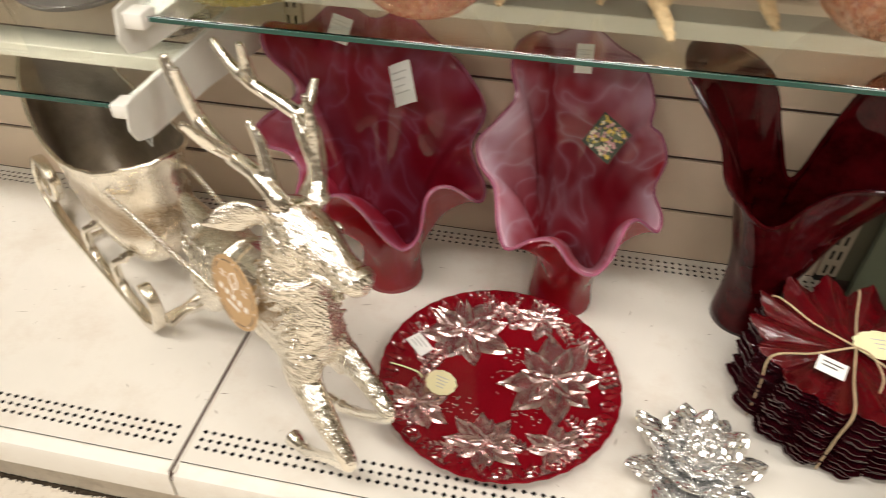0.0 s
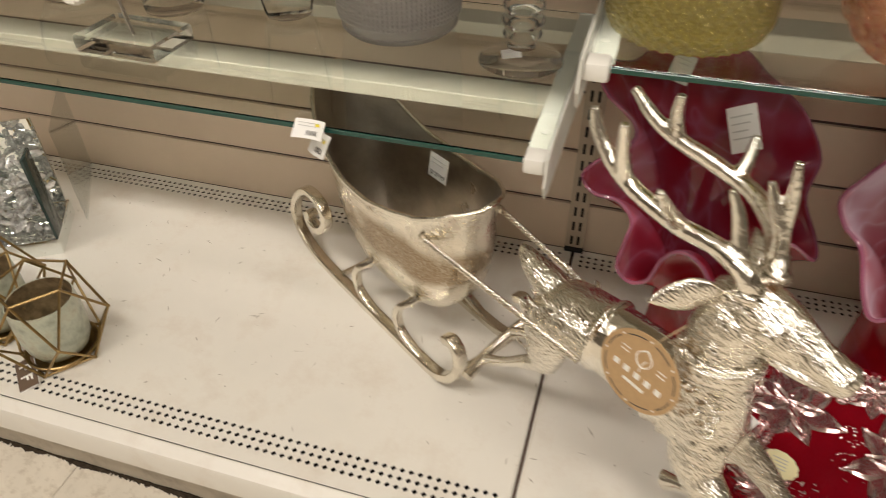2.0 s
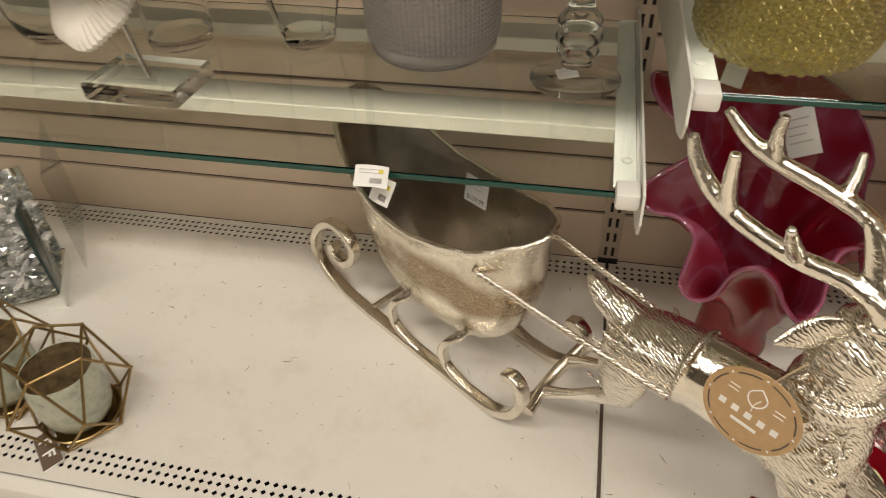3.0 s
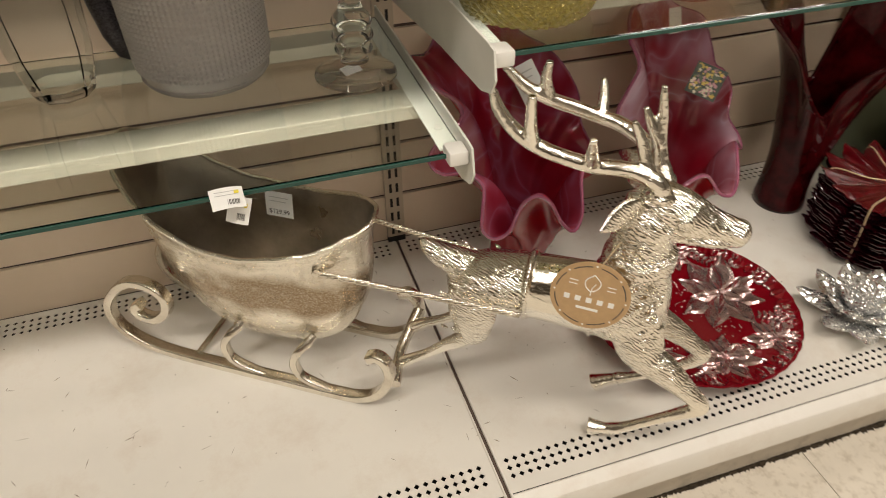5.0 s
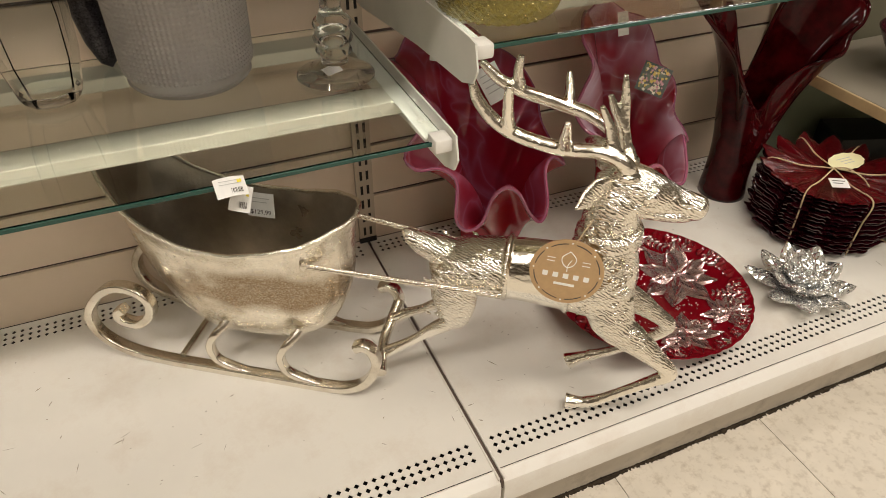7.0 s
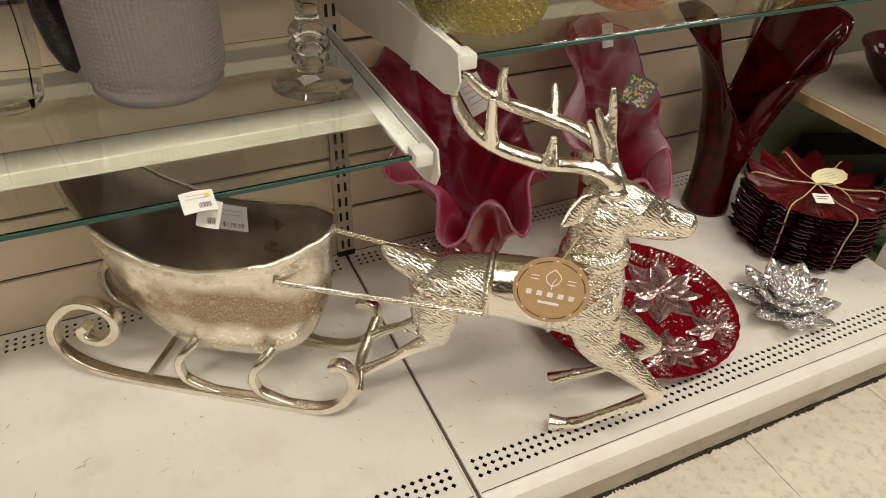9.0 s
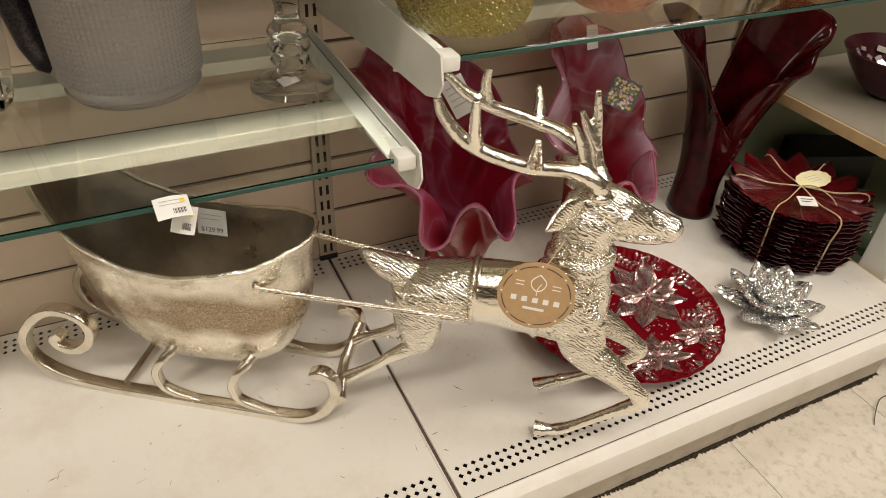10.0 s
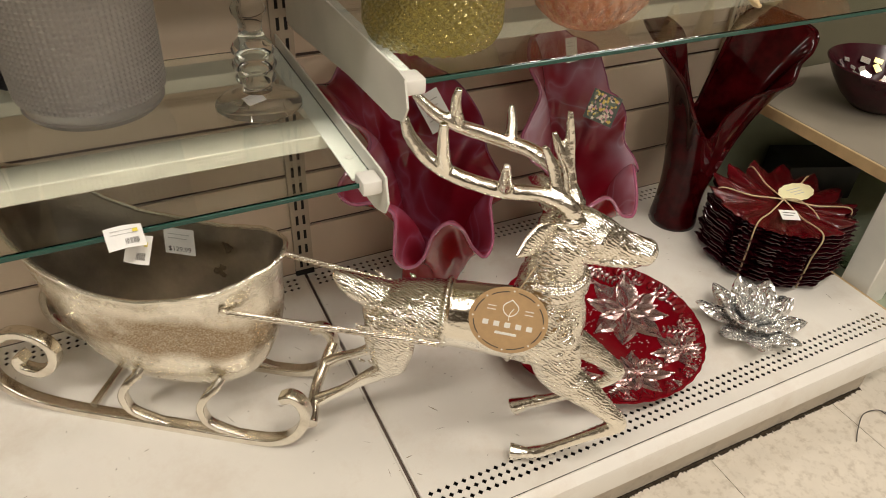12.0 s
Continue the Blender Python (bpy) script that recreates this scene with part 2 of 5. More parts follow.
    link(bump.outputs[0], nt.nodes["Principled BSDF"].inputs["Normal"])
    return m


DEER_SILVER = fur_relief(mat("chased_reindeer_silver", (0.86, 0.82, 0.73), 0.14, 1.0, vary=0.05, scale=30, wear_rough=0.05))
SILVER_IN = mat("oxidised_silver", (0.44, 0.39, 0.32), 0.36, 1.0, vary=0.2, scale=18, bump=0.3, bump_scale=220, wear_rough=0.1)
SHELF_GLASS = glass("shelf_glass", (0.91, 0.955, 0.92), 0.0, 1.45)
GLASS_EDGE = mat("green_glass_edge", (0.010, 0.060, 0.045), 0.18, spec=0.5)


def swirl(name, base, milk, amount=0.5, rim_milk=0.5):
    """Red glass with soft milky wisps drawn through it."""
    m = mat(name, base, 0.06, coat=0.3, spec=0.4, bump=0.05, bump_scale=22)
    nt, link = m.node_tree, m.node_tree.links.new
    tc = nt.nodes.new("ShaderNodeTexCoord")

    def noise_fac(sc, dist, detail):
        n = nt.nodes.new("ShaderNodeTexNoise")
        for k, v in (("Scale", sc), ("Distortion", dist), ("Detail", detail), ("Roughness", 0.45)):
            n.inputs[k].default_value = v
        link(tc.outputs["Object"], n.inputs["Vector"])
        return n.outputs["Fac"]

    def math_node(op, *args):
        q = nt.nodes.new("ShaderNodeMath")
        q.operation = op
        for i, v in enumerate(args):
            if isinstance(v, (int, float)):
                q.inputs[i].default_value = v
            else:
                link(v, q.inputs[i])
        return q.outputs[0]

    ridge = math_node("SUBTRACT", 1.0, math_node("ABSOLUTE", math_node("MULTIPLY", math_node("SUBTRACT", noise_fac(8.0, 1.6, 1.5), 0.5), 5.0)))
    wisp = math_node("POWER", math_node("MAXIMUM", ridge, 0.0), 7.0)
    cloud = math_node("MULTIPLY", math_node("MAXIMUM", math_node("SUBTRACT", noise_fac(6.5, 0.8, 2.0), 0.42), 0.0), 2.6)
    at = nt.nodes.new("ShaderNodeAttribute")
    at.attribute_name = "rim"
    edge = math_node("MULTIPLY", math_node("POWER", at.outputs["Fac"], 5.0), math_node("MAXIMUM", math_node("MULTIPLY", math_node("SUBTRACT", noise_fac(13.0, 0.5, 2.0), 0.36), 3.2), 0.0))
    body_milk = math_node("MULTIPLY", math_node("ADD", math_node("MULTIPLY", wisp, 0.6), math_node("MULTIPLY", cloud, 0.6)), amount)
    fac = math_node("MINIMUM", math_node("ADD", body_milk, math_node("MULTIPLY", edge, rim_milk)), 0.9)
    x = nt.nodes.new("ShaderNodeMix")
    x.data_type = "RGBA"
    x.inputs[6].default_value, x.inputs[7].default_value = (*base, 1), (*milk, 1)
    link(fac, x.inputs[0])
    b = nt.nodes["Principled BSDF"]
    link(x.outputs[2], b.inputs["Base Color"])
    through_glass = nt.nodes.new("ShaderNodeBsdfTranslucent")
    through_glass.inputs["Color"].default_value = (0.95, 0.10, 0.11, 1)
    blend = nt.nodes.new("ShaderNodeMixShader")
    blend.inputs[0].default_value = 0.22
    link(b.outputs[0], blend.inputs[1]), link(through_glass.outputs[0], blend.inputs[2])
    link(blend.outputs[0], nt.nodes["Material Output"].inputs["Surface"])
    return m


RED_IN = swirl("red_milk_swirl_glass", (0.20, 0.004, 0.015), (0.48, 0.25, 0.41), 0.36, 0.20)
RED_IN_PALE = swirl("red_glass_with_milky_lip", (0.22, 0.005, 0.016), (0.60, 0.46, 0.57), 0.42, 0.9)
RED_SMOKE = swirl("red_smoky_glass", (0.26, 0.004, 0.009), (0.36, 0.10, 0.22), 0.16, 0.0)
RIM_PINK = mat("pale_pink_glass_rim", (0.30, 0.085, 0.14), 0.06, coat=0.6)
BRANCH_RED = mat("dark_ruby_glass", (0.038, 0.0015, 0.0025), 0.04, vary=0.5, scale=30, coat=0.0, spec=0.2, bump=0.09, bump_scale=34)
PLATE_RED = mat("plate_ruby_glass", (0.17, 0.003, 0.008), 0.07, coat=0.4, vary=0.1, scale=15)
PETAL_SILVER = mat("frosted_silver_relief", (0.70, 0.51, 0.50), 0.20, 0.92, vary=0.3, scale=60, bump=0.12, bump_scale=300)
# darker copy of the garnet glass; the shade down the stack is in its colour
STACK_SHADED = mat("shaded_garnet_glass", (0.022, 0.002, 0.004), 0.1, spec=0.5, coat=0.4)
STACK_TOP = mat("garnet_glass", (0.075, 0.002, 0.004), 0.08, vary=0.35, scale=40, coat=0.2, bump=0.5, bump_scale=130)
TWINE = mat("jute_twine", (0.55, 0.42, 0.25), 0.85, vary=0.2, scale=300, bump=0.5, bump_scale=900)
PAPER_WHITE = mat("white_paper", (0.82, 0.81, 0.77), 0.6, vary=0.02)
PAPER_YELLOW = mat("pale_yellow_card", (0.80, 0.74, 0.44), 0.6, vary=0.03)
KRAFT = mat("kraft_card", (0.52, 0.34, 0.17), 0.7, vary=0.06, scale=120)
SPOT_YELLOW = mat("yellow_print", (0.80, 0.66, 0.05), 0.6)
INK = mat("print_ink", (0.08, 0.07, 0.06), 0.7)
INK_GREY = mat("grey_print_ink", (0.5, 0.49, 0.46), 0.7)
INK_WHITE = mat("white_print_ink", (0.9, 0.88, 0.82), 0.6)
BRASS = mat("aged_brass_wire", (0.36, 0.25, 0.11), 0.35, 1.0, vary=0.15, scale=60)
MERCURY = mat("verdigris_mercury_glass", (0.50, 0.53, 0.42), 0.3, vary=0.45, scale=30, stain=(0.20, 0.12, 0.055), stain_scale=30, stain_amount=1.0, coat=0.3)
MERCURY_IN = mat("tarnished_cup_lining", (0.30, 0.22, 0.12), 0.4, 0.4, vary=0.5, scale=45, stain=(0.10, 0.05, 0.02), stain_scale=40, stain_amount=0.8)
CLEAR = glass("clear_glass", (0.97, 0.98, 0.97), 0.0, 1.22)


def thin_glass(name, tint, gloss=0.5, milk=0.0, body_colour=(0.78, 0.76, 0.73)):
    """Thin clear glass: see-through, with a gloss that grows at the edges."""
    m = bpy.data.materials.new(name)
    m.use_nodes = True
    nt, link = m.node_tree, m.node_tree.links.new
    nt.nodes.remove(nt.nodes["Principled BSDF"])
    lw = nt.nodes.new("ShaderNodeLayerWeight")
    lw.inputs["Blend"].default_value = 0.28
    k = nt.nodes.new("ShaderNodeMath")
    k.operation = "MULTIPLY"
    link(lw.outputs["Facing"], k.inputs[0])
    k.inputs[1].default_value = gloss
    clear = nt.nodes.new("ShaderNodeBsdfTransparent")
    clear.inputs[0].default_value = (*tint, 1)
    shine = nt.nodes.new("ShaderNodeBsdfGlossy")
    shine.inputs["Roughness"].default_value = 0.04
    x = nt.nodes.new("ShaderNodeMixShader")
    link(k.outputs[0], x.inputs[0]), link(clear.outputs[0], x.inputs[1]), link(shine.outputs[0], x.inputs[2])
    if milk:
        body = nt.nodes.new("ShaderNodeBsdfDiffuse")
        body.inputs[0].default_value = (*body_colour, 1)
        y = nt.nodes.new("ShaderNodeMixShader")
        y.inputs[0].default_value = milk
        link(x.outputs[0], y.inputs[1]), link(body.outputs[0], y.inputs[2])
        x = y
    link(x.outputs[0], nt.nodes["Material Output"].inputs["Surface"])
    return m


YELLOW_GLASS = thin_glass("amber_yellow_glass", (0.72, 0.65, 0.32), 1.0, 0.26, (0.44, 0.37, 0.11))
ORANGE_GLASS = thin_glass("peach_orange_glass", (0.95, 0.73, 0.55), 1.1, 0.15, (0.88, 0.44, 0.22))
THIN = thin_glass("thin_clear_glass", (0.95, 0.96, 0.95), 0.6)
PRESSED = thin_glass("pressed_dotted_glass", (0.88, 0.86, 0.84), 1.3, 0.42, (0.60, 0.57, 0.54))
MIRROR = mat("mirror_glass", (0.85, 0.88, 0.86), 0.02, 1.0)
CRYSTAL = mat("silvered_crystal", (0.95, 0.96, 0.94), 0.04, 0.87, vary=0.15, scale=330, coat=0.6)
CRYSTAL_CLEAR = mat("clear_cut_crystal", (0.80, 0.81, 0.78), 0.05, 0.6, vary=0.3, scale=260, coat=1.0)
STARFISH = mat("dried_starfish", (0.62, 0.47, 0.26), 0.8, vary=0.2, scale=80, bump=0.9, bump_scale=260)
CORAL_WHITE = mat("white_coral", (0.82, 0.78, 0.70), 0.7, vary=0.05)
CHROME = mat("chrome", (0.8, 0.78, 0.75), 0.12, 1.0)
GLITTER_BLACK = mat("black_glitter", (0.05, 0.045, 0.05), 0.3, 0.6, vary=0.8, scale=400)
TAN_TOP = mat("tan_laminate", (0.25, 0.22, 0.17), 0.45, vary=0.05, scale=8)
TAN_WOOD = mat("tan_wood_edge", (0.50, 0.36, 0.19), 0.5, vary=0.12, scale=25)
OLIVE_WALL = mat("olive_wall_paint", (0.14, 0.13, 0.082), 0.6, vary=0.05, scale=6)
GREEN_PANEL = mat("dark_green_panel", (0.30, 0.34, 0.24), 0.35, vary=0.1, scale=10)
BLACK_CARD = mat("black_carton", (0.015, 0.016, 0.015), 0.5, vary=0.2)

# ---------------------------------------------------------------- room shell
WALL_Y, DECK_END, BAY_L = 0.575, 0.957, -1.35


def structure(name, bm, material, label, category, smooth=False):
    ob = part(name, bm, material, None, label, smooth, "structure")
    ob["category"] = category
    return ob


def room():
    structure("ceiling", box(-3.5, 4.0, -4.0, 3.0, CEIL_Z, CEIL_Z + 0.1), CEIL, "white store ceiling of plain panels", "ceiling")
    for n, b in (("wall_west", (-3.6, -3.5, -4, 3)), ("wall_east", (4.0, 4.1, -4, 3)), ("wall_south", (-3.5, 4.0, -4.1, -4.0)), ("wall_north", (-3.5, 4.0, 3.0, 3.1))):
        structure(n, box(*b, FLOOR_Z, CEIL_Z), PLASTER, "plain tan painted store wall", "wall")
    for lx, ly in STRIPS:
        t = thing("ceiling_light", pose(lx, ly, CEIL_Z), "white fluorescent strip fitting on the ceiling", "light", "ceiling strips")
        part("housing", box(-0.62, 0.62, -0.16, 0.16, -0.05, 0, 0.006), WHITE_STEEL, t)


room()

# ---------------------------------------------------------------- display fixture
PITCH, HOLE = 0.0127, 0.0042


def perforated_strip(x0, n, y_rows):
    """Sheet cells, each with a diamond hole."""
    verts, faces = [], []
    h = PITCH / 2
    for i in range(n):
        cx = x0 + i * PITCH
        for cy in y_rows:
            k = len(verts)
            verts += [(cx - h, cy - h, 0), (cx + h, cy - h, 0), (cx + h, cy + h, 0), (cx - h, cy + h, 0),
                      (cx, cy - HOLE, 0), (cx + HOLE, cy, 0), (cx, cy + HOLE, 0), (cx - HOLE, cy, 0)]
            for a, b, c in ((0, 1, 4), (1, 5, 4), (1, 2, 5), (2, 6, 5), (2, 3, 6), (3, 7, 6), (3, 0, 7), (0, 4, 7)):
                faces.append((k + a, k + b, k + c))
            low = len(verts)
            verts += [(cx, cy - HOLE, -0.0012), (cx + HOLE, cy, -0.0012), (cx, cy + HOLE, -0.0012), (cx - HOLE, cy, -0.0012)]
            for a in range(4):
                faces.append((k + 4 + a, k + 4 + (a + 1) % 4, low + (a + 1) % 4, low + a))
    return verts, faces


def base_deck(x0, x1, first, n, parent):
    """Sheet-steel deck with two perforated bands, a rolled front lip and a back edge."""
    rows_f, rows_b = [0.026, 0.0387, 0.0514], [0.532, 0.5447, 0.5574]
    h = PITCH / 2
    last = first + (n - 1) * PITCH
    v1, f1 = perforated_strip(first, n, rows_f)
    v2, f2 = perforated_strip(first, n, rows_b)
    bm = bm_join(bm_from(v1, f1), bm_from(v2, f2))

    def quad(a, b, c, d):
        vs = [bm.verts.new((p[0], p[1], 0)) for p in (a, b, c, d)]
        bm.faces.new(vs)

    yf0, yf1, yb0, yb1 = rows_f[0] - h, rows_f[2] + h, rows_b[0] - h, rows_b[2] + h
    xl, xr = first - h, last + h
    quad((x0, 0.0015), (x1, 0.0015), (x1, yf0), (x0, yf0))
    quad((x0, yf1), (x1, yf1), (x1, yb0), (x0, yb0))
    quad((x0, yb1), (x1, yb1), (x1, WALL_Y - 0.001), (x0, WALL_Y - 0.001))
    for a, b in ((yf0, yf1), (yb0, yb1)):
        quad((x0, a), (xl, a), (xl, b), (x0, b))
        quad((xr, a), (x1, a), (x1, b), (xr, b))
    bmesh.ops.remove_doubles(bm, verts=bm.verts[:], dist=0.00002)
    part("deck_panel", bm, CREAM, parent, "cream enamelled steel deck with two bands of diamond perforations", False)
    # rolled lip in front of the crease
    prof = [(0.001, -0.004), (0.0, 0.0005), (-0.002, 0.001), (-0.012, -0.003), (-0.018, -0.006), (-0.021, -0.012), (-0.022, -0.05), (-0.019, -0.054), (-0.006, -0.054)]
    n2 = len(prof)
    verts = [(x, y, z) for x in (x0, x1) for y, z in prof]
    faces = [(i, i + 1, n2 + i + 1, n2 + i) for i in range(n2 - 1)] + [tuple(range(n2)), tuple(range(n2, 2 * n2))]
    part("front_lip", bm_from(verts, faces), CREAM, parent, "", 30)
    part("kick_plate", box(x0, x1 - (0.04 if x1 > 0.5 else 0.0), 0.006, 0.012, FLOOR_Z, -0.05), KICK, parent, "scuffed grimy cream kick plate", False)
    if x1 > 0.5:
        part("kick_return", box(x1 - 0.046, x1 - 0.0401, 0.0121, 0.55, FLOOR_Z, -0.05), KICK, parent, "", False)
    # solid near-black block: its colour gives the shade seen through the holes
    part("base_cavity", box(x0, x1 - (0.047 if x1 > 0.5 else 0.0), 0.014, WALL_Y, FLOOR_Z + 0.01, -0.03), DARK, parent, "near-black block for the shade in the hollow under the deck", False)


def upright(x, parent, z1):
    """A slotted steel standard with two columns of slots."""
    p = 0.03175
    n = int(z1 / p)
    verts, faces = [], []
    y = WALL_Y - 0.009
    xs = [-0.0165, -0.0085, -0.0035, 0.0035, 0.0085, 0.0165]
    for k in range(n):
        for i in range(5):
            for za, zb, hole in ((0.0, 0.0065, False), (0.0065, 0.0255, i in (1, 3)), (0.0255, p, False)):
                if hole:
                    continue
                b = len(verts)
                z = k * p + 0.012
                verts += [(x + xs[i], y, z + za), (x + xs[i + 1], y, z + za), (x + xs[i + 1], y, z + zb), (x + xs[i], y, z + zb)]
                faces.append((b, b + 1, b + 2, b + 3))
    bm = bm_from(verts, faces)
    for s in (-1, 1):
        q = [bm.verts.new((x + s * 0.0165, yy, zz)) for yy, zz in ((y, 0.002), (y + 0.008, 0.002), (y + 0.008, n * p + 0.012), (y, n * p + 0.012))]
        bm.faces.new(q)
    bmesh.ops.remove_doubles(bm, verts=bm.verts[:], dist=0.0001)
    u = part("upright", bm, UPRIGHT, parent, "slotted cream steel upright", False)
    # near-black slab behind the slots, their shade put in as colour
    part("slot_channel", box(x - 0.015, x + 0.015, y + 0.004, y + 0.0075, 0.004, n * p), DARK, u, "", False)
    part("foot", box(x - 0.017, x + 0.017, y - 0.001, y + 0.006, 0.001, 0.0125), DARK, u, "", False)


WALL_TOP = 1.30


def fixture():
    for name, x0, x1, first, n in (("shelf_bay", BAY_L, -0.0028, -0.0235 - 102 * PITCH, 103), ("shelf_bay", 0.0028, DECK_END, 0.0175, 73)):
        t = thing(name, pose((x0 + x1) / 2, 0.28, FLOOR_Z), "cream steel shop display bay with perforated base deck", "shelf unit", "display bays")
        inv = t.matrix_basis.inverted()
        base_deck(x0, x1, first, n, t)
        upright(0.0 if x1 < 0.5 else 0.938, t, WALL_TOP)
        for c in t.children:
            c.matrix_parent_inverse = inv
    seam = part("deck_seam", box(-0.0022, 0.0022, -0.018, WALL_Y - 0.02, -0.02, -0.0016), GROOVE, None, "dark open seam between two deck panels", False, "structure")
    seam["category"] = "trim"
    # raised hem on each side of the seam
    for x in (-0.0042, 0.0042):
        h = part("deck_hem", box(x - 0.0016, x + 0.0016, -0.016, WALL_Y - 0.02, -0.003, 0.0016, 0.0008, 1), CREAM, None, "folded cream steel hem beside the deck seam", False, "structure")
        h["category"] = "trim"
    # back wall of grooved panels
    core = structure("wall_back", box(-2.2, 2.2, WALL_Y + 0.006, WALL_Y + 0.03, FLOOR_Z, WALL_TOP), GROOVE, "cream grooved panel wall behind the display", "wall")
    zs = [0.0, 0.106, 0.211, 0.316, 0.421, 0.526, 0.631, 0.736, 0.841, 0.946, 1.051, 1.156, 1.261]
    for z0, z1 in zip(zs, zs[1:] + [WALL_TOP + 0.006]):
        for x0, x1 in ((-2.2, -0.002), (0.002, 0.956)):
            part("panel", box(x0, x1, WALL_Y, WALL_Y + 0.007, z0 + 0.0005, z1 - 0.006, 0.0008, 1), CREAM_WALL, core, "", False)
    part("plain_panel", box(0.957, 2.2, WALL_Y, WALL_Y + 0.007, 0.0, WALL_TOP), OLIVE_WALL, core, "plain olive painted panel", False)
    # unseen shelf added over the glass ones, to keep overhead light off the back
    for x0, x1 in ((-1.35, -0.004), (0.004, 0.93)):
        u = thing("upper_shelf", pose((x0 + x1) / 2, 0.35, 0.79), "unseen cream steel shelf added to shade the back of the display bay", "shelf", "upper shelves")
        part("tray", moved(box(x0, x1, 0.10, 0.566, 0.79, 0.82, 0.003), u.matrix_basis.inverted()), CREAM, u)
    # a brown edge strip at the free end of the deck
    e = part("deck_end_strip", box(DECK_END, DECK_END + 0.012, -0.01, 0.56, -0.05, -0.003, 0.002, 1), TAN_WOOD, None, "brown worn strip along the deck end", False, "structure")
    e["category"] = "trim"


fixture()


def bracket(x, z, side, parent):
    """Tapered white shelf bracket with a flange under the glass and a plastic end clip."""
    pts = [(0.562, z - 0.006), (0.562, z - 0.075), (0.535, z - 0.078), (0.30, z - 0.052), (0.165, z - 0.045), (0.138, z - 0.036), (0.128, z - 0.018), (0.135, z + 0.010), (0.150, z + 0.012), (0.56, z + 0.012)]
    v = [(x - 0.0012, y, zz) for y, zz in pts] + [(x + 0.0012, y, zz) for y, zz in pts]
    n = len(pts)
    f = [tuple(range(n)), tuple(range(2 * n - 1, n - 1, -1))] + [(i, (i + 1) % n, n + (i + 1) % n, n + i) for i in range(n)]
    b = part("bracket", bm_from(v, f), WHITE_STEEL, parent, "white tapered steel bracket", False)
    a, c = (x - 0.026, x - 0.001) if side < 0 else (x + 0.001, x + 0.026)
    part("flange", box(a, c, 0.165, 0.56, z - 0.009, z - 0.0068, 0.0006, 1), WHITE_STEEL, b, "", False)
    part("rivet", moved(lathe([(0.005, 0), (0.005, 0.001), (0.003, 0.002)], 14, True, True), pose((a + c) / 2, 0.21, z - 0.0068)), WHITE_STEEL, b)
    a, c = (x - 0.024, x - 0.002) if side < 0 else (x + 0.002, x + 0.024)
    part("end_clip", box(a, c, 0.138, 0.164, z - 0.011, z + 0.006, 0.003), WHITE_PLASTIC, b, "white plastic end clip")


def glass_shelf(x0, x1, z):
    t = thing("glass_shelf", pose((x0 + x1) / 2, 0.35, z), "clear glass shelf with green edge on white brackets", "shelf", "glass shelves")
    inv = t.matrix_basis.inverted()
    g = part("glass_pane", box(x0, x1, 0.152, 0.545, z - 0.006, z, 0.0006, 1), SHELF_GLASS, t, "clear float glass", False)
    g.visible_shadow = False
    part("glass_edge", box(x0, x1, 0.1490, 0.1515, z - 0.0055, z - 0.0005, 0.0004, 1), GLASS_EDGE, t, "dark green polished front edge", False)
    part("support_bar", box(x0 - 0.002, x1 + 0.002, 0.270, 0.318, z - 0.026, z - 0.0075, 0.0012, 1), BAR, t, "white steel bar under the glass", False)
    part("back_bar", box(x0 - 0.002, x1 + 0.002, 0.480, 0.528, z - 0.026, z - 0.0075, 0.0012, 1), BAR, t, "", False)
    bracket(x0 - 0.004, z, 1, t)
    bracket(x1 + 0.004, z, -1, t)
    for c in t.children:
        c.matrix_parent_inverse = inv
    return t


ZL, ZR = 0.449, 0.553
glass_shelf(-1.30, -0.016, ZL)
glass_shelf(0.012, 0.925, ZR)


# floor of square vinyl tiles
def floor():
    f = structure("floor", box(-3.5, 4.0, -4.0, 3.0, FLOOR_Z - 0.05, FLOOR_Z - 0.002), SEAM, "cream vinyl tile store floor, speckled and worn", "floor")
    tile = 0.3048
    me = None
    for i in range(-6, 7):
        for j in range(-5, 1):
            x, y = 0.53 + i * tile, 0.05 + j * tile
            if me is None:
                ob = part("tile", box(-tile / 2 + 0.0006, tile / 2 - 0.0006, -tile / 2 + 0.0006, tile / 2 - 0.0006, -0.002, 0.0, 0.0003, 1), TILE, f, "", False)
                me = ob.data
            else:
                ob = new("tile", me)
                ob.parent = f
            ob.location = (x + tile / 2, y + tile / 2, FLOOR_Z)
    big = []
    x0, x1, y0, y1 = 0.53 - 6 * tile, 0.53 + 7 * tile, 0.05 - 5 * tile, 0.05 + tile
    for a in ((-3.5, x0, -4, 3), (x1, 4, -4, 3), (x0, x1, -4, y0), (x0, x1, y1, 3)):
        big.append(box(*a, FLOOR_Z - 0.002, FLOOR_Z))
    part("outer_tiles", bm_join(*big), TILE, f, "", False, "stuff")


floor()


# ---------------------------------------------------------------- reindeer with sleigh
U0, V0 = -0.22, 0.16


